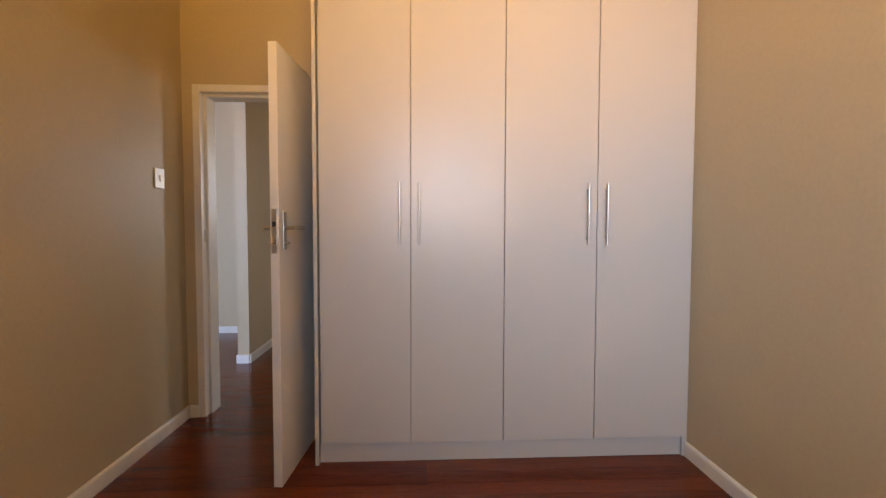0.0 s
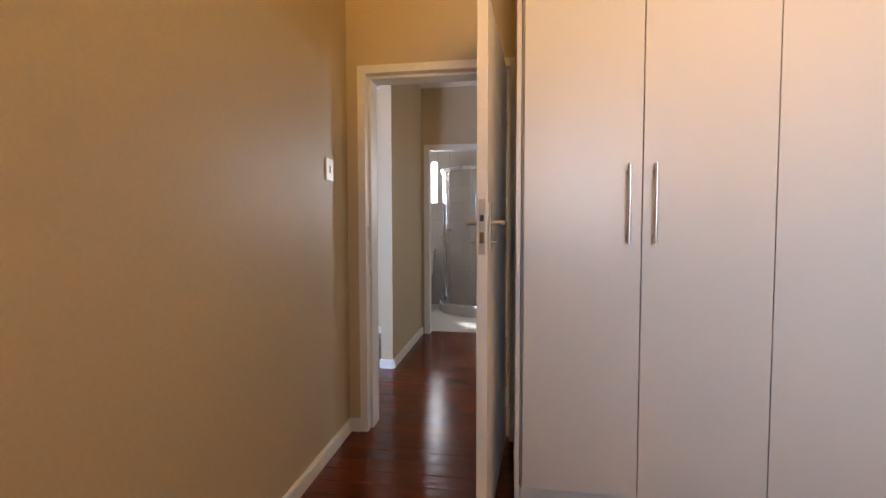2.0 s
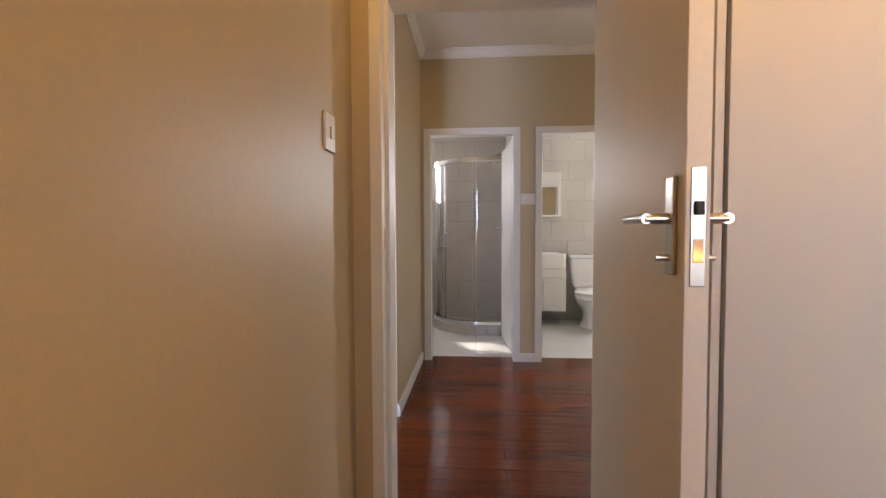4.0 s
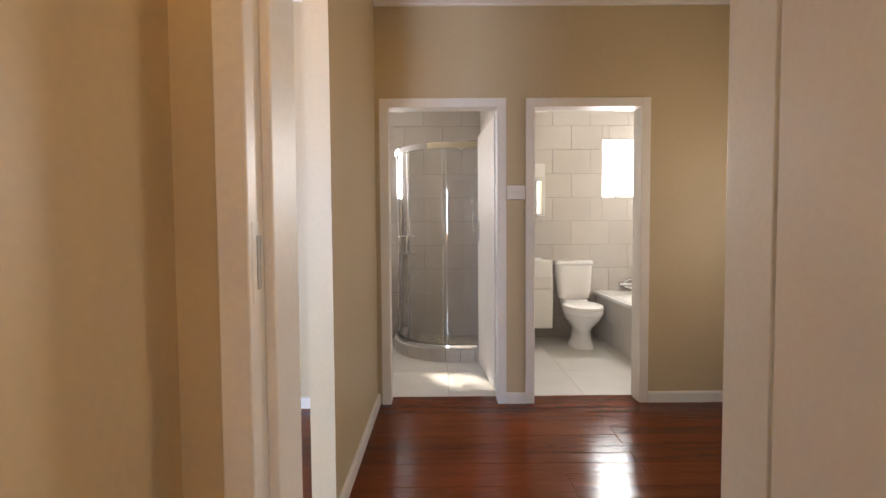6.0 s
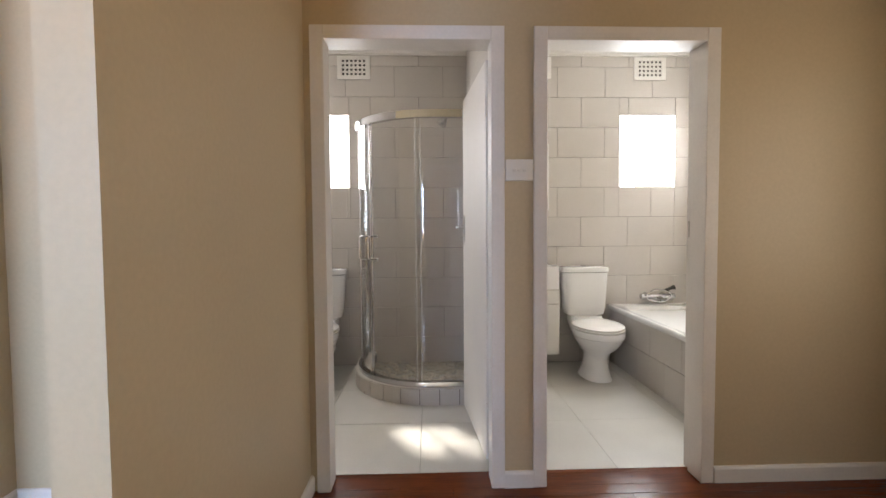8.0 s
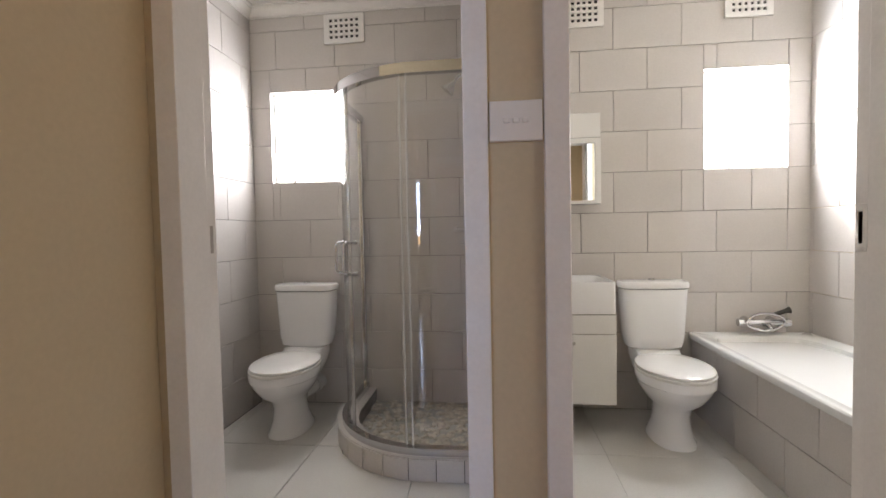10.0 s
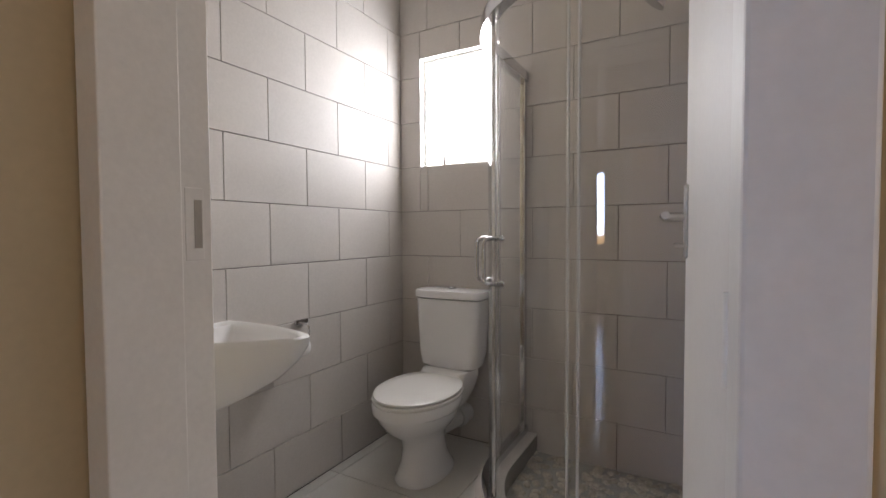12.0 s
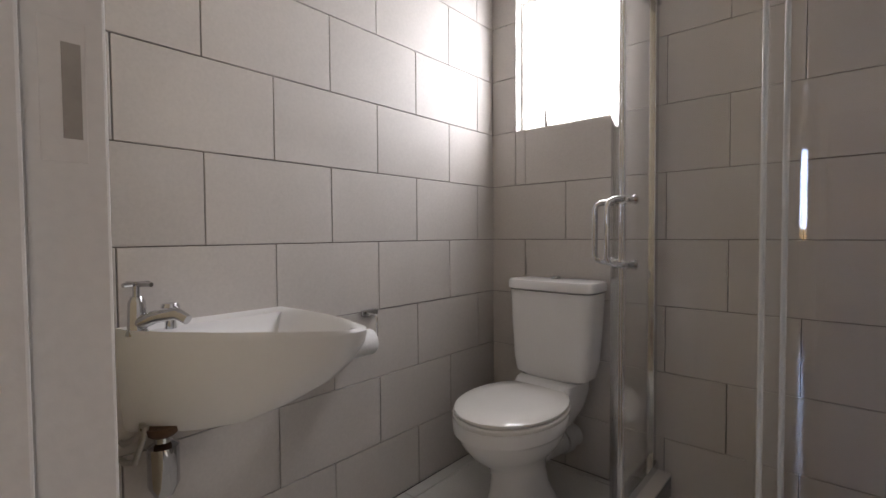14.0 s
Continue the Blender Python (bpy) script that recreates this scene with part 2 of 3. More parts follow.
# the opening is assumed, cut to let the added hall lamp in
wall_x("wall_hall_east", XR, XR + 0.12, 0.15, 4.6, M_WALL, BEIGE + " at the end of the hall", [(1.0, 1.82, 0, 2.065)])
wall_y("wall_bathroom_back", YB, 4.6, XL - 0.12, XR, [(-0.685, -0.185, WZ0, WZ1), (2.18, 2.68, WZ0, WZ1)], M_GROUT, "outer wall behind the bathroom tiles")
wall_x("wall_shower_room_west", XL - 0.12, XL, 2.5, YB, M_GROUT, "wall behind the shower room tiles")
wall_x("wall_between_bathrooms", XP0, XP1, 2.575, YB, M_GROUT, "wall between the two bathrooms")
wall_y("wall_shower_room_front", 2.5, 2.575, XL, -0.15, [], M_WALL, "front wall of the shower room")
wall_x("wall_kitchen_west", -4.1, -3.98, 2.0, 4.6, M_CEIL, "white painted kitchen wall")
# the opening in this unseen wall is made up to hold the kitchen lamp
wall_y("wall_kitchen_north", 4.48, 4.6, -3.98, -1.425, [(-3.2, -2.0, 1.15, 2.3)], M_CEIL, "white painted kitchen wall with an assumed opening for the added lamp")
struct("kitchen_floor", bx(-4.1, -1.305, 2.06, 4.6, -0.14, 0.0), M_FTILE, "pale kitchen floor", "floor")
struct("ceiling", bx(-4.1, 3.0, -4.42, 4.6, H, H + 0.1), M_CEIL, "flat white painted ceiling", "ceiling")
struct("floor", bx(-4.1, 3.0, -4.42, 2.575, -0.14, -0.012), M_GAP, "dark floor base under the boards", "floor")
struct("bathroom_floor", bx(XL, XR, 2.575, YB, -0.14, -0.008), M_FGROUT, "grey grout bed of the bathroom floors", "floor")
struct("ground", bx(-300, 300, -400, 400, -0.5, -0.42), M_GROUND, "terracotta paving and ground outside", "ground")


def cornice(x0, y0, x1, y1, nx, ny):
    """A cove moulding along one wall; (nx, ny) points into the room."""
    prof = [(0, 0), (0.014, 0), (0.016, 0.012), (0.03, 0.022), (0.05, 0.042), (0.056, 0.056), (0.07, 0.058), (0.07, 0.07), (0, 0.07)]
    bm = bmesh.new()
    rings = [[(x + nx * a, y + ny * a, H - 0.072 + b) for a, b in prof] for x, y in ((x0, y0), (x1, y1))]
    loft(bm, rings)
    return struct("cornice", bm, M_TRIM, "white moulded plaster cornice", "cornice")


cornice(-0.05, 2.43, XR, 2.43, 0, -1)
cornice(-0.05, 1.165, -0.05, 2.43, 1, 0)
cornice(XR, 0.15, XR, 2.43, -1, 0)
cornice(0, 0, 2.88, 0, 0, -1)
cornice(0, -4.3, 0, 0, 1, 0)
cornice(XL, YB - 0.006, XP0, YB - 0.006, 0, -1)
cornice(XP1, YB - 0.006, XR, YB - 0.006, 0, -1)
cornice(XL + 0.006, 2.575, XL + 0.006, YB, 1, 0)
cornice(-1.305, 2.38, -0.15, 2.38, 0, -1)


def skirting(x0, y0, x1, y1, nx, ny, h=0.075):
    prof = [(0, 0), (0.016, 0), (0.016, h - 0.012), (0.012, h - 0.003), (0.007, h), (0, h)]
    bm = bmesh.new()
    loft(bm, [[(x + nx * a, y + ny * a, b) for a, b in prof] for x, y in ((x0, y0), (x1, y1))])
    return struct("baseboard", bm, M_TRIM, "white painted wooden baseboard", "baseboard")


skirting(0, -4.3, 0, 0, 1, 0)
skirting(0.016, 0, 0.067, 0, 0, -1)
skirting(2.88, -4.3, 2.88, -0.60, -1, 0)
skirting(-0.05, 1.165, -0.05, 2.43, 1, 0)
skirting(-0.15, 1.165, -0.05, 1.165, 0, -1)
skirting(-0.15, 2.38, -0.15, 1.165, -1, 0)
skirting(0.833, 2.43, 0.965, 2.43, 0, -1)
skirting(1.81, 2.43, XR, 2.43, 0, -1)
skirting(XR, 1.87, XR, 2.43, -1, 0)
skirting(XR, 0.15, XR, 0.95, -1, 0)
skirting(-1.305, 2.38, -0.15, 2.38, 0, -1)
skirting(-1.305, 1.94, -1.305, 2.38, 1, 0)
skirting(-3.98, 1.94, -1.305, 1.94, 0, -1)
skirting(0.93, 0.15, XR, 0.15, 0, 1)


def door_frame(name, x0, x1, y0, y1, top, flip, label):
    """A pressed steel frame: face 45 mm, a rebate, then the deeper stop. flip: the rebate is on the far side."""
    t = thing(name, pose(0, 0, 0), label, "door frame")
    t["kind"] = "structure"
    ya, yb = (y0 - 0.014, y0 + 0.045) if not flip else (y1 - 0.045, y1 + 0.014)
    yc, yd = (y0 + 0.045, y1 + 0.014) if not flip else (y0 - 0.014, y1 - 0.045)
    for nm, s in (("left_jamb", 1), ("right_jamb", -1)):
        xa = x0 if s > 0 else x1
        bm = bmesh.new()
        box(bm, *sorted((xa, xa + s * 0.045)), ya, yb, 0, top, bev=0.003)
        box(bm, *sorted((xa, xa + s * 0.060)), yc, yd, 0, top, bev=0.003)
        part(nm, bm, M_TRIM, t)
    bm = bmesh.new()
    box(bm, x0 + 0.045, x1 - 0.045, ya, yb, top - 0.045, top, bev=0.003)
    box(bm, x0 + 0.060, x1 - 0.060, yc, yd, top - 0.060, top, bev=0.003)
    part("head", bm, M_TRIM, t)
    return t


frame_a = door_frame("door_frame", 0.067, 0.962, 0, 0.15, 2.085, False, "white painted steel frame of the bedroom doorway")
frame_b = door_frame("door_frame", -0.02, 0.833, 2.43, 2.575, 2.08, True, "white painted steel frame of the shower room doorway")
frame_c = door_frame("door_frame", 0.965, 1.807, 2.43, 2.575, 2.08, True, "white painted steel frame of the bathroom doorway")
# strike plates in the jambs
for fr, x, s, y, z in ((frame_a, 0.112, 1, 0.018, 1.15), (frame_b, 0.025, 1, 2.562, 1.18), (frame_c, 1.762, -1, 2.566, 1.18)):
    p = part("strike_plate", bx(x - 0.002, x + 0.0008, y - 0.020, y + 0.012, z - 0.060, z + 0.060, bev=0.001), M_TRIM, fr, "painted strike plate let into the jamb")
    # raised grey strip, its colour standing in for the shade inside the slot
    part("latch_hole", bx(*sorted((x + s * 0.0009, x + s * 0.0020)), y - 0.005, y + 0.008, z - 0.040, z + 0.040), M_GREY, p)

# assumed doorway, left open for the added hall lamp
t = thing("door_frame", pose(0, 0, 0), "white painted frame of an assumed open doorway at the end of the hall", "door frame")
t["kind"] = "structure"
for y0, y1 in ((0.96, 1.01), (1.81, 1.86)):
    part("jamb", bx(XR - 0.014, XR + 0.12, y0, y1, 0, 2.08, bev=0.003), M_TRIM, t)
part("head", bx(XR - 0.014, XR + 0.12, 1.01, 1.81, 2.03, 2.08, bev=0.003), M_TRIM, t)


# ---- doors ----
def lever_handle(parent, y, z, s):
    """Plate and lever on one face; the face lies at x = 0 of the leaf, s is the side."""
    face = 0.0 if s < 0 else 0.04
    pl = part("plate", bx(*sorted((face, face + s * 0.008)), y - 0.021, y + 0.021, z - 0.10, z + 0.075, bev=0.003), M_STEEL, parent, "brushed steel handle plate")
    bm = tb([(face + s * 0.006, y, z), (face + s * 0.05, y, z)], 0.010)
    tube(bm, [(face + s * 0.048, y - 0.008, z), (face + s * 0.052, y + 0.04, z), (face + s * 0.050, y + 0.125, z)], [0.010, 0.0095, 0.009])
    part("lever", bm, M_STEEL, pl, smooth=True)
    bm = tb([(face + s * 0.006, y, z - 0.07), (face + s * 0.03, y, z - 0.07)], 0.006)
    part("key", bm, M_STEEL, pl, smooth=True)


def door_leaf(m, width, label):
    """Leaf along +y from its free edge (y = 0) to the hinge, thickness along +x."""
    d = thing("door", m, label, "door")
    part("leaf", bx(0, 0.04, 0, width, 0.008, 2.022, bev=0.002), M_DOOR, d)
    lp = part("lock_plate", bx(0.008, 0.032, -0.003, 0.001, 1.085, 1.285, bev=0.001), M_STEEL, d, "steel lock faceplate on the door edge")
    part("latch", bx(0.013, 0.027, -0.012, -0.002, 1.205, 1.228, bev=0.002), M_DARK, lp)
    part("bolt", bx(0.012, 0.028, -0.005, -0.002, 1.125, 1.165), M_CHROME, lp)
    lever_handle(d, 0.055, 1.20, -1)
    lever_handle(d, 0.055, 1.20, 1)
    for z in (0.25, 1.05, 1.8):
        part("hinge", tb([(0.04, width + 0.006, z - 0.05), (0.04, width + 0.006, z + 0.05)], 0.006), M_TRIM, d, smooth=True)
    return d


door_leaf(pose(0.800, -0.845, 0, 0, 0, -4.0), 0.825, "open white flush door with steel lever handles")
door_leaf(pose(0.722, 3.400, 0, 0, 0, 180) @ pose(-0.04, 0, 0, 0, 0, 4.5), 0.735, "open white flush door against the shower room wall")


# ---- switches ----
def light_switch(m, w, h, rockers, label, deep=0.010, tall=0.035, half=0.008, bev=0.002):
    s = thing("light_switch", m, label, "light switch")
    part("plate", bx(-w / 2, w / 2, -deep, 0, -h / 2, h / 2, bev=0.003), M_PLASTIC, s)
    for x in rockers:
        part("rocker", bx(x - half, x + half, -deep - 0.006, -deep + 0.001, -tall / 2, tall / 2, bev=bev, seg=3), M_PLASTIC, s)
    return s


light_switch(pose(0, -0.272, 1.478, 0, 0, 90), 0.09, 0.112, (0.0,), "white plastic light switch on the bedroom wall")
light_switch(pose(0.899, 2.43, 1.449, 0, 0, 0), 0.124, 0.095, (-0.022, 0.0, 0.022), "white three-gang light switch between the doorways", 0.016, 0.013, 0.0085, 0.0032)


# ---- built-in wardrobe ----
WF = -0.625
XD = [0.972, 1.424, 1.897, 2.372, 2.848]
w = thing("wardrobe", pose(0, 0, 0), "tall white built-in wardrobe with four plain doors", "wardrobe")
part("side_panel", bx(0.943, 0.962, WF - 0.022, -0.018, 0.0, H - 0.075, bev=0.0015), M_WARD, w, "cream side panel")
part("carcass", bx(0.966, 2.876, WF + 0.004, -0.018, 0.1, H - 0.075), M_GREY, w)
part("plinth", bx(0.963, 2.862, WF + 0.010, WF + 0.028, 0.0, 0.098, bev=0.0015), M_WARD, w)
part("filler", bx(2.851, 2.878, WF - 0.006, WF + 0.003, 0.0, H - 0.075), M_WARD, w)
for i in range(4):
    d = part("door", bx(XD[i] + 0.002, XD[i + 1] - 0.002, WF - 0.018, WF, 0.108, H - 0.08, bev=0.0015), M_WARD, w)
    hx = XD[i + 1] - 0.054 if i % 2 == 0 else XD[i] + 0.042
    bm = tb([(hx, WF - 0.050, 1.120), (hx, WF - 0.050, 1.425)], 0.0065, 14)
    for z in (1.150, 1.395):
        tube(bm, [(hx, WF - 0.017, z), (hx, WF - 0.050, z)], 0.0045, 8)
    part("handle", bm, M_STEEL, d, "brushed steel bar handle", smooth=True)


# ---- toilets ----
def toilet(m, label):
    """Close-coupled toilet; the wall is at y = 0, the front points to -y."""
    t = thing("toilet", m, label, "toilet", "toilets")
    rings = [oval(0, -0.395, 0.118, 0.185, 0.0, p=2.3), oval(0, -0.395, 0.118, 0.185, 0.012, p=2.3), oval(0, -0.395, 0.108, 0.172, 0.03, p=2.2), oval(0, -0.40, 0.094, 0.150, 0.09),
             oval(0, -0.405, 0.088, 0.138, 0.16), oval(0, -0.415, 0.098, 0.150, 0.21), oval(0, -0.4400, 0.1470, 0.2060, 0.265),
             oval(0, -0.4480, 0.1770, 0.2300, 0.31), oval(0, -0.4500, 0.1850, 0.2390, 0.335), oval(0, -0.4500, 0.1880, 0.2420, 0.345), oval(0, -0.4520, 0.1930, 0.2560, 0.35),
             oval(0, -0.4520, 0.1960, 0.2590, 0.385), oval(0, -0.4520, 0.1890, 0.2520, 0.395)]
    bm = loft(bmesh.new(), rings)
    loft(bm, [oval(0, -0.17, 0.085, 0.13, 0.26, p=3), oval(0, -0.165, 0.12, 0.145, 0.33, p=4), oval(0, -0.16, 0.135, 0.15, 0.40, p=5), oval(0, -0.13, 0.130, 0.118, 0.445, p=5)])
    part("pan", bm, M_CHINA, t, "glossy white pan on a waisted pedestal", smooth=True)
    bm = loft(bmesh.new(), [oval(0, -0.4490, 0.1950, 0.2550, 0.396), oval(0, -0.4490, 0.1990, 0.2590, 0.402), oval(0, -0.4490, 0.1990, 0.2590, 0.410), oval(0, -0.4490, 0.1950, 0.2550, 0.414)])
    part("seat", bm, M_SEAT, t, smooth=True)
    bm = loft(bmesh.new(), [oval(0, -0.4470, 0.1910, 0.2510, 0.4155), oval(0, -0.4470, 0.1950, 0.2550, 0.420), oval(0, -0.4470, 0.1940, 0.2540, 0.428), oval(0, -0.4450, 0.1810, 0.2410, 0.435), oval(0, -0.43, 0.12, 0.16, 0.439)])
    part("seat_lid", bm, M_SEAT, t, "closed white seat lid", smooth=True)
    bm = loft(bmesh.new(), [oval(0, -0.108, 0.140, 0.070, 0.445, p=5), oval(0, -0.108, 0.162, 0.082, 0.458, p=5), oval(0, -0.106, 0.176, 0.088, 0.52, p=5), oval(0, -0.104, 0.186, 0.092, 0.66, p=5),
                            oval(0, -0.103, 0.193, 0.094, 0.785, p=5), oval(0, -0.103, 0.195, 0.095, 0.8125, p=5)])
    part("cistern", bm, M_CHINA, t, smooth=True)
    bm = loft(bmesh.new(), [oval(0, -0.104, 0.193, 0.094, 0.8165, p=5), oval(0, -0.105, 0.202, 0.101, 0.821, p=5), oval(0, -0.105, 0.203, 0.102, 0.845, p=5), oval(0, -0.105, 0.197, 0.096, 0.858, p=5), oval(0, -0.105, 0.155, 0.06, 0.862, p=4)])
    lid = part("cistern_lid", bm, M_CHINA, t, smooth=True)
    part("flush_button", loft(bmesh.new(), [oval(0, -0.105, 0.021, 0.021, 0.859, 20), oval(0, -0.105, 0.021, 0.021, 0.870, 20), oval(0, -0.105, 0.017, 0.017, 0.874, 20)]), M_CHROME, lid, "chrome flush button", smooth=True)
    bm = tb([(0, -0.27, 0.17), (0.02, -0.16, 0.17), (0.04, -0.02, 0.17)], 0.048, 20)
    tube(bm, [(0.028, -0.12, 0.17), (0.034, -0.075, 0.17)], 0.056, 20)
    part("outlet_pipe", bm, M_PIPE, t, "pale grey plastic outlet pipe", smooth=True)
    for s in (-1, 1):
        part("hinge_cap", loft(bmesh.new(), [oval(s * 0.07, -0.225, 0.014, 0.018, 0.40, 12), oval(s * 0.07, -0.225, 0.014, 0.018, 0.44, 12)]), M_SEAT, t, smooth=True)
    return t


toilet_a = toilet(pose(-0.408, YB - 0.022, 0.0), "white close-coupled toilet with its lid down")
copy_thing(toilet_a, pose(1.828, YB - 0.012, 0.0))


# ---- shower ----
SX0, SY0, SX1, SY1 = -0.045, 3.458, XP0 - 0.012, YB - 0.010
SR = 0.55
HOB = 0.115
CXs, CYs = SX0 + SR, SY0 + SR


def quadrant(off, z, n=20):
    """The line of the enclosure from the back wall round to the side wall, set out by off."""
    pts = [(SX0 - off, SY1, z)] + arc(CXs, CYs, SR + off, 180, 270, n, z) + [(SX1, SY0 - off, z)]
    return pts


def band(bm, off0, off1, z0, z1, n=20):
    a, b = quadrant(off0, 0, n), quadrant(off1, 0, n)
    rings = [[(p[0], p[1], z0), (q[0], q[1], z0), (q[0], q[1], z1), (p[0], p[1], z1)] for p, q in zip(a, b)]
    return loft(bm, rings)


sh = thing("shower_enclosure", pose(0, 0, 0), "curved glass corner shower with chrome rails on a tiled kerb", "shower")
kerb = part("kerb", band(bmesh.new(), 0.040, -0.07, 0, HOB - 0.006), M_GROUT, sh, "low tiled kerb")
part("kerb_capping", band(bmesh.new(), 0.044, -0.072, HOB - 0.006, HOB), M_TILE, kerb)
for z0, z1, nm in ((HOB, HOB + 0.035, "bottom_rail"), (1.935, 1.985, "top_rail")):
    bm = band(bmesh.new(), 0.022, -0.022, z0, z1)
    bmesh.ops.bevel(bm, geom=[e for e in bm.edges if e.calc_face_angle(0) > 0.9], offset=0.0165, segments=5, profile=0.5, affect="EDGES")
    part(nm, bm, M_CHROME, sh, "polished chrome rail", smooth=True)
GZ0, GZ1 = HOB + 0.03, 1.94


def pane(pts, nm):
    bm = bmesh.new()
    bot = [(p[0], p[1]) for p in pts]
    n = len(bot)
    nor = []
    for i in range(n):
        a, b = Vector(bot[max(i - 1, 0)]), Vector(bot[min(i + 1, n - 1)])
        d = (b - a).normalized()
        nor.append(Vector((d.y, -d.x)) * 0.003)
    rings = [[(p[0] + k.x, p[1] + k.y, GZ0), (p[0] - k.x, p[1] - k.y, GZ0), (p[0] - k.x, p[1] - k.y, GZ1), (p[0] + k.x, p[1] + k.y, GZ1)] for p, k in zip(bot, nor)]
    loft(bm, rings)
    ob = part(nm, bm, M_GLASS, sh, "clear toughened glass panel", smooth=True)
    ob.visible_shadow = False
    return ob


full = quadrant(0, 0, 40)
pane([full[0], (SX0, CYs + 0.02, 0)], "fixed_panel")
pane(arc(CXs, CYs, SR, 259, 270, 6) + [full[-1]], "fixed_panel")
door_l = pane(arc(CXs, CYs, SR - 0.012, 181, 217, 14), "sliding_door")
door_r = pane(arc(CXs, CYs, SR - 0.012, 219, 263, 20), "sliding_door")


def post(x, y, r, nm, material=None):
    part(nm, tb([(x, y, GZ0), (x, y, GZ1)], r, 10), material or M_CHROME, sh, smooth=True)


part("wall_profile", bx(SX0 - 0.014, SX0 + 0.014, SY1 - 0.035, SY1, HOB, 1.96, bev=0.003), M_CHROME, sh)
part("wall_profile", bx(SX1 - 0.03, SX1, SY0 - 0.014, SY0 + 0.014, HOB, 1.96, bev=0.003), M_CHROME, sh)
post(SX0, CYs + 0.02, 0.010, "edge_strip")
for a in (217.5, 219.5):
    q = arc(CXs, CYs, SR - 0.012, a, a, 1)[0]
    post(q[0], q[1], 0.006, "door_seal", M_CHROME)
q = arc(CXs, CYs, SR - 0.016, 218.5, 218.5, 1)[0]
post(q[0], q[1], 0.0045, "gasket", M_DARK)
for a in (259.5, 263.0):
    q = arc(CXs, CYs, SR - 0.012, a, a, 1)[0]
    post(q[0], q[1], 0.0045, "edge_strip", M_PIPE)
for a, dr in ((208.5, door_l), (222.0, door_r)):
    o = Vector(arc(CXs, CYs, SR - 0.012, a, a, 1)[0])
    out = Vector((math.cos(radians(a)), math.sin(radians(a)), 0))
    grip = [(0, 1.142), (0.032, 1.142), (0.044, 1.136), (0.050, 1.122), (0.050, 0.996), (0.044, 0.982), (0.032, 0.976), (0, 0.976)]
    hd = part("pull_handle", tb([o + out * d + Vector((0, 0, z)) for d, z in grip], 0.0080, 12), M_CHROME, dr, "chrome D-shaped pull handle", smooth=True)
    for z in (1.142, 0.976):
        zz = Vector((0, 0, z))
        bm = tb([o + out * 0.004 + zz, o + out * 0.009 + zz], 0.0125, 14)
        tube(bm, [o - out * 0.004 + zz, o - out * 0.012 + zz, o - out * 0.022 + zz, o - out * 0.026 + zz], [0.0085, 0.008, 0.0135, 0.011], 14)
        part("fixing_cap", bm, M_CHROME, hd, smooth=True)
# kerb tiles
edge = quadrant(0.041, 0, 24)
line = [Vector((p[0], p[1], 0)) for p in edge]
acc, cur = 0.0, [line[0]]
segs = []
for a, b in zip(line, line[1:]):
    left = (b - a).length
    pos = a
    while acc + left > 0.135:
        f = 0.135 - acc
        pos = pos + (b - a).normalized() * f
        left -= f
        cur.append(pos)
        segs.append(cur)
        cur, acc = [pos], 0.0
    acc += left
    cur.append(b)
segs.append(cur)
for sg in segs:
    if (sg[-1] - sg[0]).length < 0.02:
        continue
    d0, d1 = (sg[1] - sg[0]).normalized() * 0.003, (sg[-1] - sg[-2]).normalized() * 0.003
    pts = [sg[0] + d0] + sg[1:-1] + [sg[-1] - d1]
    rings = []
    for i, p in enumerate(pts):
        d = (pts[min(i + 1, len(pts) - 1)] - pts[max(i - 1, 0)]).normalized()
        k = Vector((-d.y, d.x, 0)) * -0.007
        rings.append([(p.x, p.y, 0.002), (p.x + k.x, p.y + k.y, 0.002), (p.x + k.x, p.y + k.y, HOB - 0.008), (p.x, p.y, HOB - 0.008)])
    part("tile", loft(bmesh.new(), rings), M_TILE, kerb)
# pebbled shower floor
rng = random.Random(4)
bm = bmesh.new()
box(bm, SX0 + 0.06, SX1, SY0 + 0.2, SY1, 0.0, 0.02)
peb = bmesh.new()
for i in range(420):
    x, y = rng.uniform(SX0 + 0.06, SX1 - 0.02), rng.uniform(SY0 + 0.06, SY1 - 0.02)
    if x < CXs and y < CYs and (x - CXs) ** 2 + (y - CYs) ** 2 > (SR - 0.09) ** 2:
        continue
    rx, ry, a = rng.uniform(0.018, 0.032), rng.uniform(0.014, 0.024), rng.uniform(0, 3.14)
    rings = []
    for sc, z in ((1, 0.018), (0.9, 0.026), (0.55, 0.031)):
        rings.append([(x + sc * (rx * math.cos(q) * math.cos(a) - ry * math.sin(q) * math.sin(a)), y + sc * (rx * math.cos(q) * math.sin(a) + ry * math.sin(q) * math.cos(a)), z) for q in [k * math.pi / 4 for k in range(8)]])
    loft(peb, rings, cap0=False)
tray = part("tray", bm, M_FGROUT, sh)
pb = part("pebbles", peb, M_PEBBLE, tray, "pale pebble mosaic floor", smooth=True)
pb["kind"] = "stuff"
# shower rose arm
t = thing("shower_rose", pose(XP0 - 0.01, 3.95, 2.08), "chrome shower rose on a bent wall arm", "shower head")
part("arm", tb([(0, 0, 0), (-0.10, 0, 0.02), (-0.17, 0, 0.0), (-0.20, 0, -0.04)], 0.010), M_CHROME, t, smooth=True)
part("rose", tb([(-0.20, 0, -0.04), (-0.215, 0, -0.06), (-0.235, 0, -0.085)], [0.012, 0.03, 0.042], 18), M_CHROME, t, smooth=True)


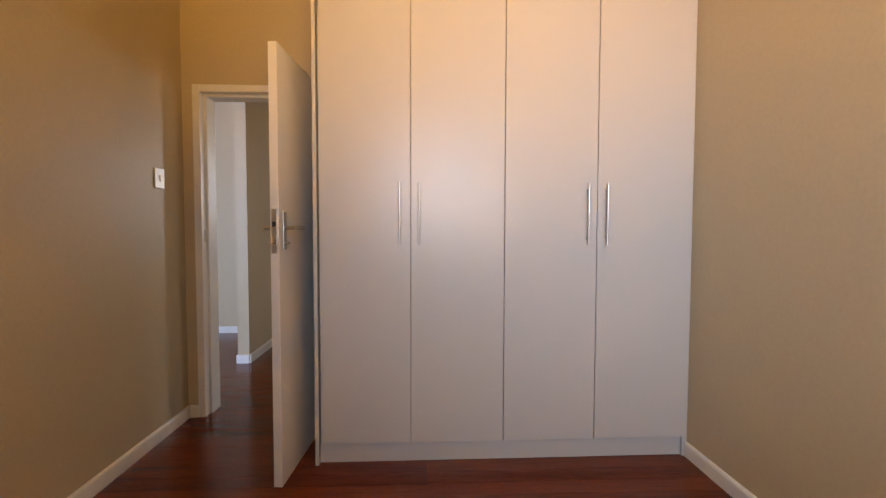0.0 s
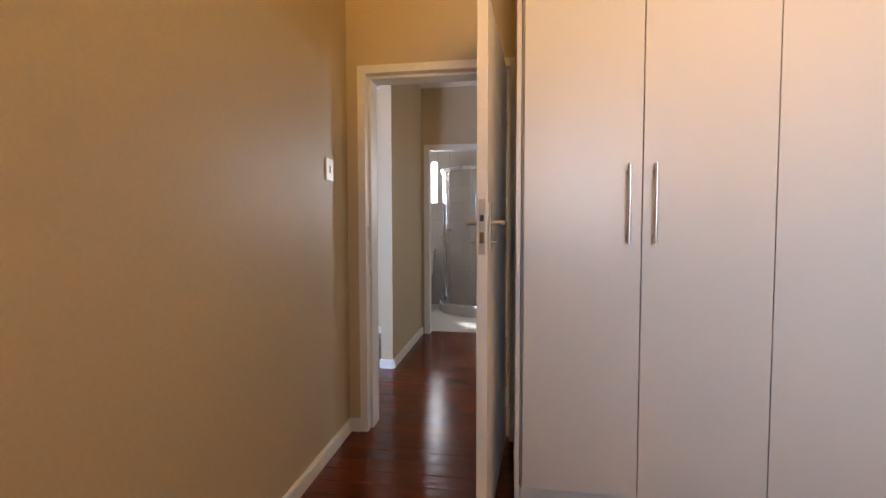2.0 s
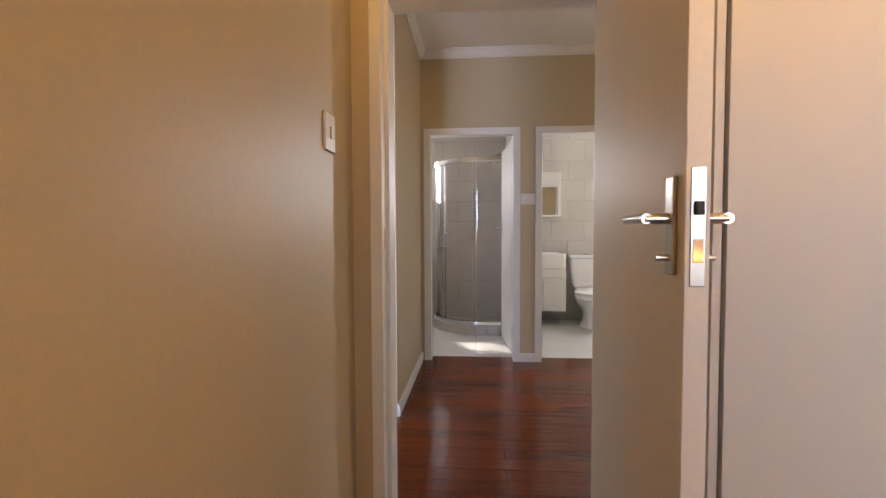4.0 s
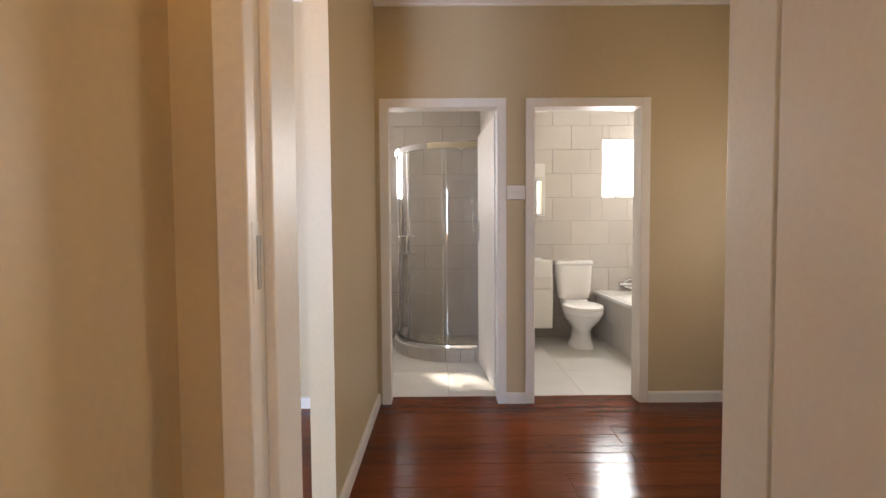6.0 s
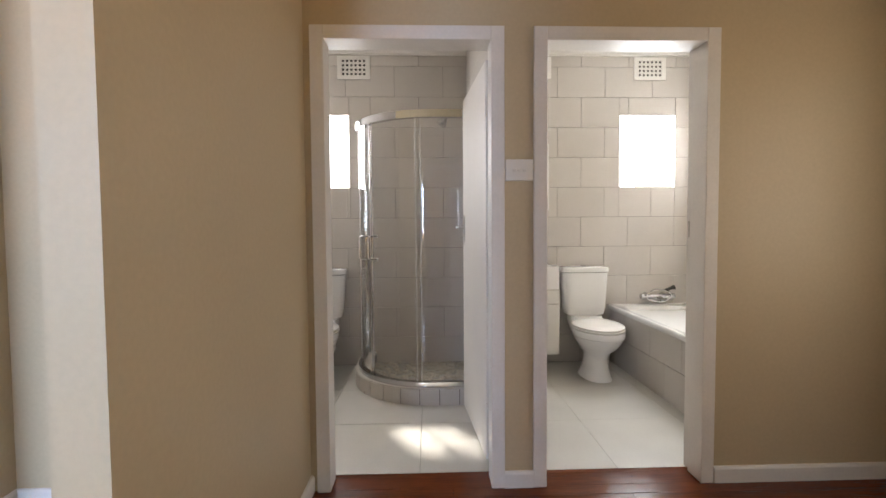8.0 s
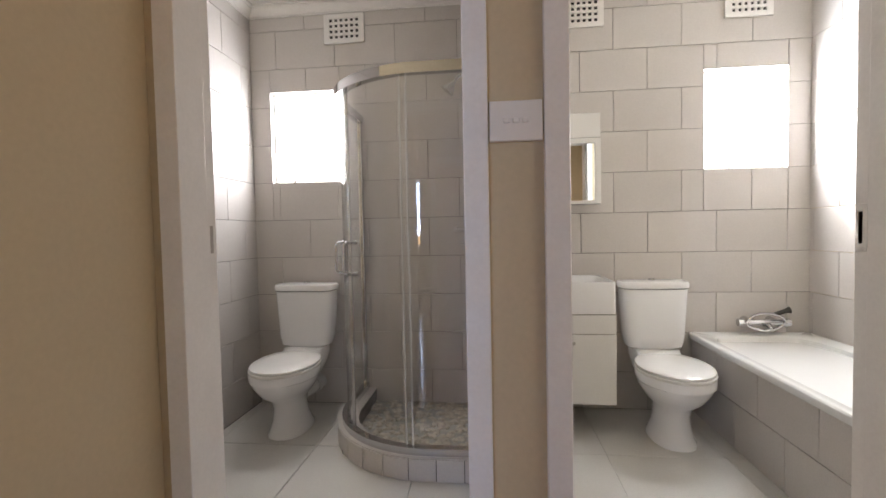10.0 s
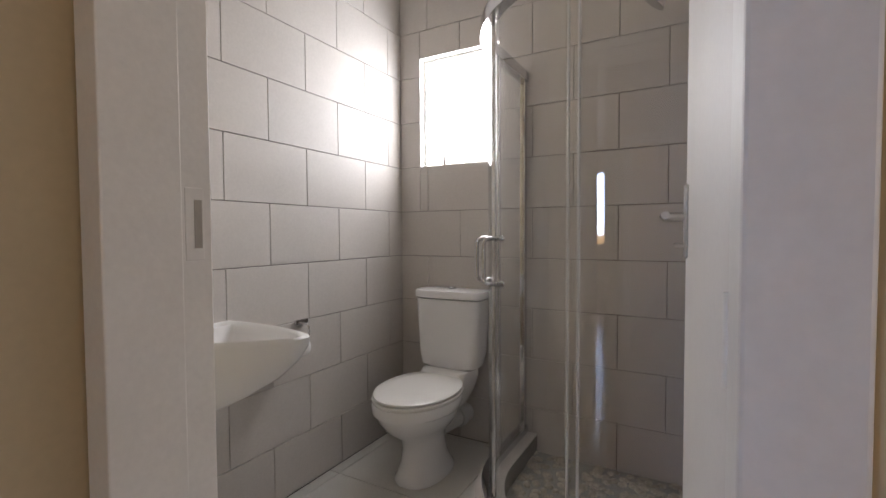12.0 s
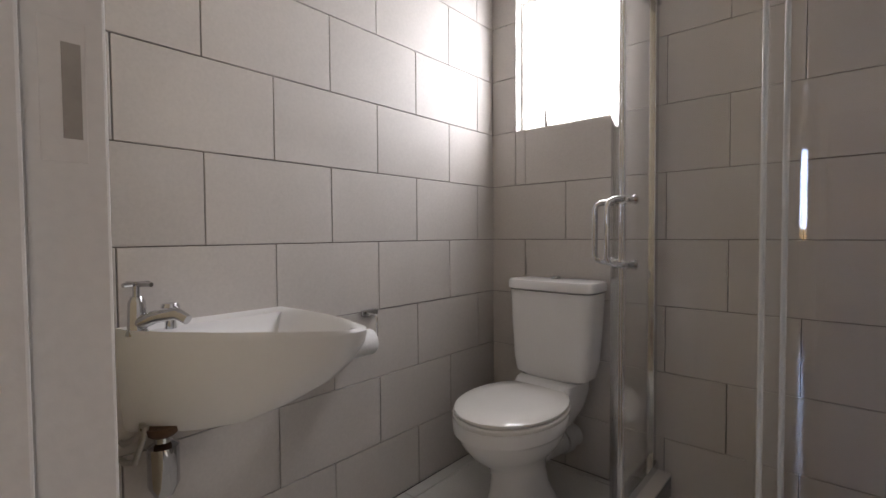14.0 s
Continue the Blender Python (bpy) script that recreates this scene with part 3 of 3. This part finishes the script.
# ---- hand basin ----
BP = [(0, 2.775), (0.06, 2.795), (0.14, 2.86), (0.22, 2.935), (0.30, 3.02), (0.36, 3.09), (0.405, 3.15), (0.425, 3.185), (0.42, 3.22), (0.385, 3.245), (0.32, 3.258), (0.22, 3.262), (0.11, 3.25), (0.0, 3.225)]


def basin_ring(k, z, cx=0.0, cy=2.80, lift=0.0):
    return [(XL + 0.009 + cx + (x - cx) * k, cy + (y - cy) * k, z + lift * (1 - x / 0.42)) for x, y in BP]


bs = thing("hand_basin", pose(0, 0, 0), "small white wall-hung hand basin with a tapering underside", "basin")
bm = loft(bmesh.new(), [basin_ring(0.36, 0.572), basin_ring(0.50, 0.586), basin_ring(0.68, 0.630), basin_ring(0.84, 0.682), basin_ring(0.94, 0.735), basin_ring(0.99, 0.780), basin_ring(1.0, 0.803), basin_ring(1.0, 0.812, lift=0.012), basin_ring(0.97, 0.818, lift=0.014),
                        basin_ring(0.86, 0.812, 0.17, 3.06, 0.008), basin_ring(0.80, 0.79, 0.17, 3.06), basin_ring(0.55, 0.735, 0.17, 3.06), basin_ring(0.2, 0.71, 0.17, 3.06)])
part("bowl", bm, M_CHINA, bs, "glossy white ceramic bowl", smooth=True)
tx, ty = XL + 0.050, 2.812
bm = tb([(tx, ty, 0.815), (tx, ty, 0.83), (tx, ty, 0.895), (tx, ty, 0.91)], [0.026, 0.022, 0.019, 0.012], 16)
tap = part("tap", bm, M_CHROME, bs, "chrome pillar tap", smooth=True)
part("spout", tb([(tx, ty, 0.842), (tx + 0.05, ty + 0.025, 0.862), (tx + 0.11, ty + 0.055, 0.872), (tx + 0.135, ty + 0.068, 0.858)], [0.018, 0.016, 0.014, 0.012], 12), M_CHROME, tap, smooth=True)
bm = tb([(tx, ty, 0.91), (tx, ty, 0.945)], 0.008, 10)
tube(bm, [(tx - 0.03, ty - 0.012, 0.940), (tx + 0.045, ty + 0.02, 0.940)], 0.006, 8)
tube(bm, [(tx + 0.012, ty - 0.03, 0.940), (tx - 0.012, ty + 0.03, 0.940)], 0.006, 8)
part("cross_handle", bm, M_CHROME, tap, smooth=True)
bm = tb([(tx + 0.012, ty + 0.07, 0.822), (tx + 0.012, ty + 0.07, 0.868)], [0.014, 0.010], 12)
tube(bm, [(tx + 0.012, ty + 0.07, 0.868), (tx + 0.012, ty + 0.07, 0.876), (tx + 0.012, ty + 0.07, 0.886)], [0.012, 0.022, 0.018], 14)
part("valve_knob", bm, M_CHROME, tap, smooth=True)
qx, qy = XL + 0.080, 2.852
bm = tb([(qx, qy, 0.58), (qx, qy, 0.565), (qx, qy, 0.56), (qx, qy, 0.545), (qx, qy, 0.535), (qx, qy, 0.44), (qx, qy, 0.41)], [0.03, 0.03, 0.02, 0.02, 0.036, 0.036, 0.022], 18)
tube(bm, [(qx, qy, 0.50), (XL + 0.008, qy, 0.50)], 0.016, 12)
tube(bm, [(XL + 0.055, qy, 0.50), (XL + 0.035, qy, 0.50)], 0.024, 12)
part("waste_seal", tb([(qx, qy, 0.590), (qx, qy, 0.574), (qx, qy, 0.560)], [0.048, 0.043, 0.026], 18), M_RUST, bs, "rust-stained sealing ring under the bowl", smooth=True)
part("bottle_trap", bm, M_CHROME, bs, "chrome bottle trap", smooth=True)
for dx, z in ((0.02, 0.545), (0.045, 0.50)):
    part("supply_pipe", tb([(tx + dx, ty, 0.60), (tx + dx, ty - 0.004, 0.575), (tx + dx - 0.02, ty - 0.02, z + 0.01), (XL + 0.03, ty - 0.03, z), (XL + 0.008, ty - 0.03, z)], 0.0075, 10), M_STEEL, bs, "flexible steel supply pipe", smooth=True)

# toilet roll holder
t = thing("toilet_roll_holder", pose(XL + 0.009, 3.575, 0.765), "chrome wire toilet roll holder on the tiled wall", "roll holder")
part("bracket", bx(0, 0.012, -0.045, 0.03, -0.012, 0.012, bev=0.004), M_CHROME, t)
part("wire_arm", tb([(0.012, -0.03, 0), (0.06, -0.03, 0), (0.075, -0.03, -0.01), (0.075, -0.03, -0.075), (0.075, -0.07, -0.085), (0.075, -0.16, -0.085)], 0.004, 8), M_CHROME, t, smooth=True)
r = thing("toilet_roll", pose(XL + 0.084, 3.465, 0.677), "part-used white toilet paper roll on its holder", "toilet roll")
bm = bmesh.new()
rings = []
for rad, y in ((0.018, -0.05), (0.044, -0.05), (0.045, -0.048), (0.045, 0.048), (0.044, 0.05), (0.018, 0.05)):
    rings.append([(rad * math.cos(k * math.pi / 12), y, rad * math.sin(k * math.pi / 12)) for k in range(24)])
rings.append(rings[0])
loft(bm, rings, False, False)
part("paper", bm, M_PAPER, r, smooth=True)


# ---- windows and air vents ----
def window(name, xc):
    wn = thing(name, pose(xc, 0, 0), "small frosted window glowing white with daylight", "window")
    wn["kind"] = "structure"
    y = 4.434
    bm = bmesh.new()
    for a in ((-0.25, -0.238, WZ0, WZ1), (0.238, 0.25, WZ0, WZ1), (-0.238, 0.238, WZ0, WZ0 + 0.012), (-0.238, 0.238, WZ1 - 0.012, WZ1)):
        box(bm, a[0], a[1], y - 0.01, y + 0.012, a[2], a[3], bev=0.002)
    part("window_frame", bm, M_TRIM, wn)
    p = part("pane", bx(-0.238, 0.238, y, y + 0.005, WZ0 + 0.012, WZ1 - 0.012), M_PANE, wn, "frosted glass pane")
    p.visible_shadow = False
    bm = bmesh.new()
    for a in ((-0.25, -0.247, WZ0, WZ1), (0.247, 0.25, WZ0, WZ1), (-0.247, 0.247, WZ1 - 0.003, WZ1)):
        box(bm, a[0], a[1], YB - 0.008, y - 0.011, a[2], a[3])
    part("reveal", bm, M_TRIM, wn, "white painted reveal")
    g = struct("backdrop", bx(xc - 0.248, xc + 0.248, 4.450, 4.455, WZ0 + 0.002, WZ1 - 0.002), M_DAY, "plain bright daylight outside the frosted window", "sky")
    g.visible_shadow = False
    bm = bx(-0.10, -0.085, 4.385, 4.412, WZ0 + 0.007, WZ0 + 0.022, bev=0.002)
    tube(bm, [(-0.092, 4.392, WZ0 + 0.015), (-0.096, 4.385, WZ0 + 0.09)], [0.007, 0.005], 8)
    part("latch", bm, M_GREY, wn, "small steel window latch", smooth=True)


window("window_1", -0.435)
window("window_2", 2.43)
for xa, xb in ((-3.0, -0.8), (1.05, 2.75)):
    wn = thing("window_3" if xa < 0 else "window_4", pose((xa + xb) / 2, -4.36, 0), "wide steel-framed window opening to the garden", "window")
    wn["kind"] = "structure"
    hw = (xb - xa) / 2
    for a in ((-hw, -hw + 0.04, 0.85, 2.35), (hw - 0.04, hw, 0.85, 2.35), (-hw + 0.04, hw - 0.04, 0.85, 0.89), (-hw + 0.04, hw - 0.04, 2.31, 2.35)):
        part("window_frame", bx(a[0], a[1], 0.03, 0.06, a[2], a[3]), M_TRIM, wn)


def air_vent(m):
    v = thing("air_vent", m, "white plaster air vent with square holes", "air vent", "bathroom air vents")
    # dark sheet whose colour gives the grille holes their shade
    part("backing", bx(-0.13, 0.13, -0.004, 0, -0.09, 0.09), M_DARK, v)
    bm = bmesh.new()
    nx, nz, W, Hh = 6, 4, 0.139, 0.097
    cw, ch = 0.036, 0.037
    hs = 0.0105
    x_lines = [-W]
    for k in range(nx):
        c = (k - (nx - 1) / 2) * cw
        x_lines += [c - hs, c + hs]
    x_lines.append(W)
    z_lines = [-Hh]
    for k in range(nz):
        c = (k - (nz - 1) / 2) * ch
        z_lines += [c - hs, c + hs]
    z_lines.append(Hh)
    for i in range(0, len(z_lines), 2):
        box(bm, -W, W, -0.016, -0.002, z_lines[i], z_lines[i + 1])
    for j in range(1, len(z_lines) - 1, 2):
        for i in range(0, len(x_lines), 2):
            box(bm, x_lines[i], x_lines[i + 1], -0.0158, -0.002, z_lines[j], z_lines[j + 1])
    part("grille", bm, M_TRIM, v)
    return v


vent = air_vent(pose(-0.137, YB - 0.010, 2.580))
copy_thing(vent, pose(2.44, YB - 0.010, 2.580))
copy_thing(vent, pose(1.43, YB - 0.010, 2.580))


# ---- kitchen counter ----
kc = thing("kitchen_counter", pose(0, 0, 0), "white breakfast counter with a dark stone top", "counter")
part("panel", bx(-3.4, -1.478, 1.915, 1.936, 0.0, 0.884, bev=0.002), M_CAB, kc)
part("worktop", bx(-3.4, -1.478, 1.88, 2.45, 0.888, 0.915, bev=0.004), M_DARK, kc, "dark polished stone worktop")
kb = thing("kitchen_cabinet", pose(0, 0, 0), "white kitchen base cabinet with a dark worktop", "cabinet")
part("body", bx(-3.9, -1.44, 3.88, 4.47, 0.0, 0.90, bev=0.003), M_CAB, kb)
part("worktop", bx(-3.9, -1.435, 3.85, 4.475, 0.904, 0.94, bev=0.004), M_DARK, kb)


# ---- bathroom: vanity, mirror cabinet, bath ----
v = thing("vanity_unit", pose(0, 0, 0), "white wall-hung vanity unit with two doors and a basin", "vanity")
part("body", bx(0.985, 1.53, 3.968, YB - 0.011, 0.185, 0.70, bev=0.002), M_CAB, v)
part("drawer_front", bx(0.985, 1.53, 3.950, 3.967, 0.592, 0.700, bev=0.002), M_CAB, v)
# thin grey sheet that colours in the shade between the fronts
part("shadow_gap", bx(0.988, 1.527, 3.9672, 3.9678, 0.19, 0.705), M_GREY, v)
for x0, x1, kx in ((0.985, 1.256, 1.225), (1.259, 1.53, 1.292)):
    d = part("door", bx(x0, x1, 3.950, 3.967, 0.185, 0.587, bev=0.002), M_CAB, v)
    part("knob", tb([(kx, 3.951, 0.54), (kx, 3.935, 0.54), (kx, 3.930, 0.54)], [0.006, 0.010, 0.008], 12), M_STEEL, d, smooth=True)
bm = bmesh.new()
sq = lambda k, z, r: [(1.257 + 0.275 * k * a, 4.163 + 0.212 * k * b, z) for a, b in [(math.copysign(abs(math.cos(q)) ** (2 / r), math.cos(q)), math.copysign(abs(math.sin(q)) ** (2 / r), math.sin(q))) for q in [2 * math.pi * j / 48 for j in range(48)]]]
loft(bm, [sq(0.995, 0.705, 24), sq(1, 0.712, 24), sq(1, 0.880, 24), sq(0.99, 0.888, 24), sq(0.90, 0.886, 10), sq(0.82, 0.85, 6), sq(0.5, 0.78, 4), sq(0.1, 0.775, 3)])
bsn = part("basin", bm, M_CHINA, v, "rectangular white basin top", smooth=True)
bm = tb([(1.257, 4.335, 0.885), (1.257, 4.335, 0.96)], 0.02, 14)
tube(bm, [(1.257, 4.335, 0.94), (1.257, 4.27, 0.97), (1.257, 4.21, 0.945)], [0.014, 0.012, 0.011], 12)
tube(bm, [(1.257, 4.335, 0.96), (1.257, 4.33, 0.985), (1.257, 4.28, 1.005)], [0.012, 0.014, 0.007], 10)
part("mixer_tap", bm, M_CHROME, bsn, "chrome mixer tap", smooth=True)

c = thing("mirror_cabinet", pose(0, 0, 0), "white bathroom cabinet with a mirror door", "cabinet")
part("body", bx(1.03, 1.51, 4.225, YB - 0.011, 1.345, 1.90, bev=0.003), M_CAB, c)
bm = bmesh.new()
for a in ((1.03, 1.065, 1.345, 1.745), (1.475, 1.51, 1.345, 1.745), (1.065, 1.475, 1.345, 1.365), (1.065, 1.475, 1.715, 1.745)):
    box(bm, a[0], a[1], 4.203, 4.224, a[2], a[3], bev=0.002)
d = part("door_frame", bm, M_CAB, c)
part("mirror_glass", bx(1.065, 1.475, 4.214, 4.220, 1.365, 1.715), M_MIRROR, d, "silvered mirror glass")
part("pelmet", bx(1.03, 1.51, 4.21, 4.224, 1.75, 1.90, bev=0.002), M_CAB, c)

b = thing("bathtub", pose(0, 0, 0), "white built-in bathtub with a greige tiled front panel", "bathtub")
RX0, RX1, RY0, RY1 = 2.085, XR - 0.010, 2.60, YB - 0.010
rc = lambda ix, iy, z, p, dx=0.0: [((RX0 + RX1) / 2 + dx + ((RX1 - RX0) / 2 - ix) * a, (RY0 + RY1) / 2 + ((RY1 - RY0) / 2 - iy) * bb, z) for a, bb in [(math.copysign(abs(math.cos(q)) ** (2 / p), math.cos(q)), math.copysign(abs(math.sin(q)) ** (2 / p), math.sin(q))) for q in [2 * math.pi * j / 64 for j in range(64)]]]
bm = loft(bmesh.new(), [rc(0.004, 0.004, 0.475, 60), rc(0, 0, 0.480, 60), rc(0, 0, 0.508, 60), rc(0.006, 0.006, 0.515, 50), rc(0.055, 0.085, 0.513, 8), rc(0.07, 0.10, 0.500, 7), rc(0.10, 0.16, 0.30, 5), rc(0.14, 0.22, 0.14, 4), rc(0.22, 0.34, 0.11, 3)])
part("tub", bm, M_TUB, b, "glossy white acrylic tub", smooth=True)
pnl = part("front_panel", bx(2.118, 2.14, RY0, RY1, 0.0, 0.474), M_GROUT, b)
ov = part("overflow", tb([(2.495, 4.268, 0.442), (2.495, 4.240, 0.436), (2.495, 4.236, 0.435)], [0.034, 0.034, 0.028], 20), M_STEEL, b, "round chrome overflow grille", smooth=True)
# dark raised dots, coloured as the shade in the overflow holes
for k in range(6):
    a = k * math.pi / 3
    part("slot", tb([(2.495 + 0.017 * math.cos(a), 4.238, 0.435 + 0.017 * math.sin(a)), (2.495 + 0.017 * math.cos(a), 4.234, 0.435 + 0.017 * math.sin(a))], 0.006, 8), M_DARK, ov)
t = thing("bath_mixer", pose(2.50, YB - 0.010, 0.590), "chrome bath mixer tap with a hand shower hose", "tap")
bm = tb([(-0.10, -0.075, 0), (0.10, -0.075, 0)], 0.022, 14)
for s in (-1, 1):
    tube(bm, [(s * 0.075, 0, 0), (s * 0.075, -0.075, 0)], [0.028, 0.018], 14)
part("body", bm, M_CHROME, t, smooth=True)
part("spout", tb([(0, -0.075, -0.01), (0, -0.13, -0.005), (0, -0.165, -0.03)], [0.016, 0.015, 0.013], 12), M_CHROME, t, smooth=True)
for s in (-1, 1):
    part("handle", tb([(s * 0.10, -0.075, 0), (s * 0.12, -0.075, 0), (s * 0.15, -0.075, 0)], [0.016, 0.026, 0.024], 12), M_CHROME, t, smooth=True)
hose = [(0.11 * math.cos(q), -0.10 - 0.01 * math.sin(3 * q), 0.008 + 0.052 * math.sin(q)) for q in [k * 2 * math.pi / 28 for k in range(29)]]
part("hose", tb(hose, 0.007, 8), M_CHROME, t, smooth=True)
part("hand_shower", tb([(0.06, -0.09, 0.055), (0.12, -0.09, 0.075), (0.14, -0.09, 0.08)], [0.012, 0.014, 0.022], 12), M_DARK, t, smooth=True)

# ---- floor boards ----
cache = {}


def piece(name, parent, material, x0, x1, y0, y1, z0, z1, bev=0.0015):
    key = (round(x1 - x0, 3), round(y1 - y0, 3), round(z1 - z0, 3), material.name)
    if key not in cache:
        sx, sy, sz = (k / 2 for k in key[:3])
        cache[key] = mesh_of(box(bmesh.new(), -sx, sx, -sy, sy, -sz, sz, bev=bev, seg=1), material)
    ob = new(name, cache[key])
    ob.location = ((x0 + x1) / 2, (y0 + y1) / 2, (z0 + z1) / 2)
    ob.parent = parent
    return ob


FLOOR = bpy.data.objects["floor"]
rng = random.Random(7)
BW = 0.105


def boards(x0, x1, y0, y1):
    y = y0
    while y < y1 - 0.004:
        ye = min(y + BW, y1)
        x = x0
        while x < x1 - 0.01:
            xe = x + rng.choice((1.5, 1.9, 2.3, 2.7))
            if x1 - xe < 0.5:
                xe = x1
            xe = min(xe, x1)
            dz = rng.uniform(-0.0004, 0.0004)
            piece("floorboard", FLOOR, M_WOOD, x + 0.0004, xe - 0.0004, y + 0.0004, ye - 0.0004, -0.016 + dz, dz, 0.0005)
            x = xe
        y = ye


boards(-1.305, XR, 0.15, 2.43)
boards(0.0, 2.88, -4.3, 0.0)
boards(0.09, 0.88, 0.0, 0.15)
boards(0.0, 0.82, 2.43, 2.566)
boards(0.98, 1.80, 2.43, 2.566)
far = bmesh.new()
y = -4.3
while y < 1.94:
    box(far, -3.98, -1.307 if y > 0.1 else -0.12, y + 0.0007, y + BW - 0.0007, -0.016, 0)
    y += BW
ob = part("floorboards", far, M_WOOD, FLOOR)
ob["kind"] = "stuff"
part("recess_boards", bx(-1.305, -0.15, 2.43, 2.5, -0.016, -0.004), M_WOOD, FLOOR)

# ---- tiles ----
TW, TH, Z00 = 0.4195, 0.2610, -0.014
J = 0.0015


def tiles(wall, along, a0, a1, face, out, first, holes=(), zmax=H - 0.02):
    """Running-bond tiles on a wall. along: 'x' or 'y'; face: the wall's plane; out: +1 or -1; first: a joint of the odd rows."""
    k = 0
    while True:
        z0, z1 = Z00 + k * TH, Z00 + (k + 1) * TH
        if z0 > zmax:
            break
        z0c, z1c = max(z0, 0.0), min(z1, zmax)
        s = first + (TW / 2 if k % 2 == 0 else 0)
        s -= math.ceil((s - a0) / TW) * TW
        while s < a1:
            p0, p1 = max(s, a0), min(s + TW, a1)
            s += TW
            if p1 - p0 < 0.012:
                continue
            rects = [(p0, p1, z0c, z1c)]
            for ha, hb, hc, hd in holes:
                nxt = []
                for r0, r1, q0, q1 in rects:
                    if r1 <= ha or r0 >= hb or q1 <= hc or q0 >= hd:
                        nxt.append((r0, r1, q0, q1))
                        continue
                    if r0 < ha:
                        nxt.append((r0, ha, q0, q1))
                    if r1 > hb:
                        nxt.append((hb, r1, q0, q1))
                    m0, m1 = max(r0, ha), min(r1, hb)
                    if q0 < hc:
                        nxt.append((m0, m1, q0, hc))
                    if q1 > hd:
                        nxt.append((m0, m1, hd, q1))
                rects = nxt
            for r0, r1, q0, q1 in rects:
                if r1 - r0 < 0.008 or q1 - q0 < 0.008:
                    continue
                d0, d1 = sorted((face + out * 0.001, face + out * 0.009))
                if along == "x":
                    piece("tile", wall, M_TILE, r0 + J, r1 - J, d0, d1, q0 + J, q1 - J)
                else:
                    piece("tile", wall, M_TILE, d0, d1, r0 + J, r1 - J, q0 + J, q1 - J)
        k += 1


O = bpy.data.objects
tiles(O["wall_bathroom_back"], "x", XL + 0.009, XP0 - 0.009, YB, -1, -0.632, [(-0.685, -0.185, WZ0, WZ1)])
tiles(O["wall_bathroom_back"], "x", XP1 + 0.009, XR - 0.009, YB, -1, 2.048, [(2.18, 2.68, WZ0, WZ1)])
tiles(O["wall_shower_room_west"], "y", 2.576, YB, XL, 1, 3.202)
tiles(O["wall_between_bathrooms"], "y", 2.576, YB, XP0, -1, 3.30)
tiles(O["wall_between_bathrooms"], "y", 2.576, YB, XP1, 1, 3.30)
tiles(O["wall_hall_east"], "y", 2.576, YB, XR, -1, 3.30)
# window reveals
for xc in (-0.435, 2.43):
    wb = O["wall_bathroom_back"]
    piece("tile", wb, M_TILE, xc - 0.25, xc + 0.25, YB + 0.002, 4.412, WZ0 + 0.001, WZ0 + 0.006)
# bath panel tiles
y = RY0 + 0.002
k = 0
for z0, z1, off in ((0.002, 0.246, 0.0), (0.249, 0.472, -0.21)):
    y = RY0 + off
    while y < RY1:
        y0, y1 = max(y, RY0), min(y + TW, RY1)
        if y1 - y0 > 0.02:
            piece("tile", pnl, M_TILE, 2.110, 2.1175, y0 + J, y1 - J, z0, z1)
        y += TW
# floor tiles
BF = O["bathroom_floor"]
for xa, xb, ox, jf in ((XL + 0.009, XP0 - 0.009, -0.16, 0.002), (XP1 + 0.009, XR - 0.009, 1.42, 0.0005)):
    x = ox - 0.6 * math.ceil((ox - xa) / 0.6)
    i = 0
    while x < xb:
        y = 3.74 - 1.8
        while y < YB:
            x0, x1, y0, y1 = max(x, xa), min(x + 0.6, xb), max(y, 2.567), min(y + 0.6, YB - 0.009)
            if x1 - x0 > 0.02 and y1 - y0 > 0.02:
                piece("tile", BF, M_FTILE, x0 + jf, x1 - jf, y0 + jf, y1 - jf, -0.010, 0.0)
            y += 0.6
        x += 0.6
        i += 1
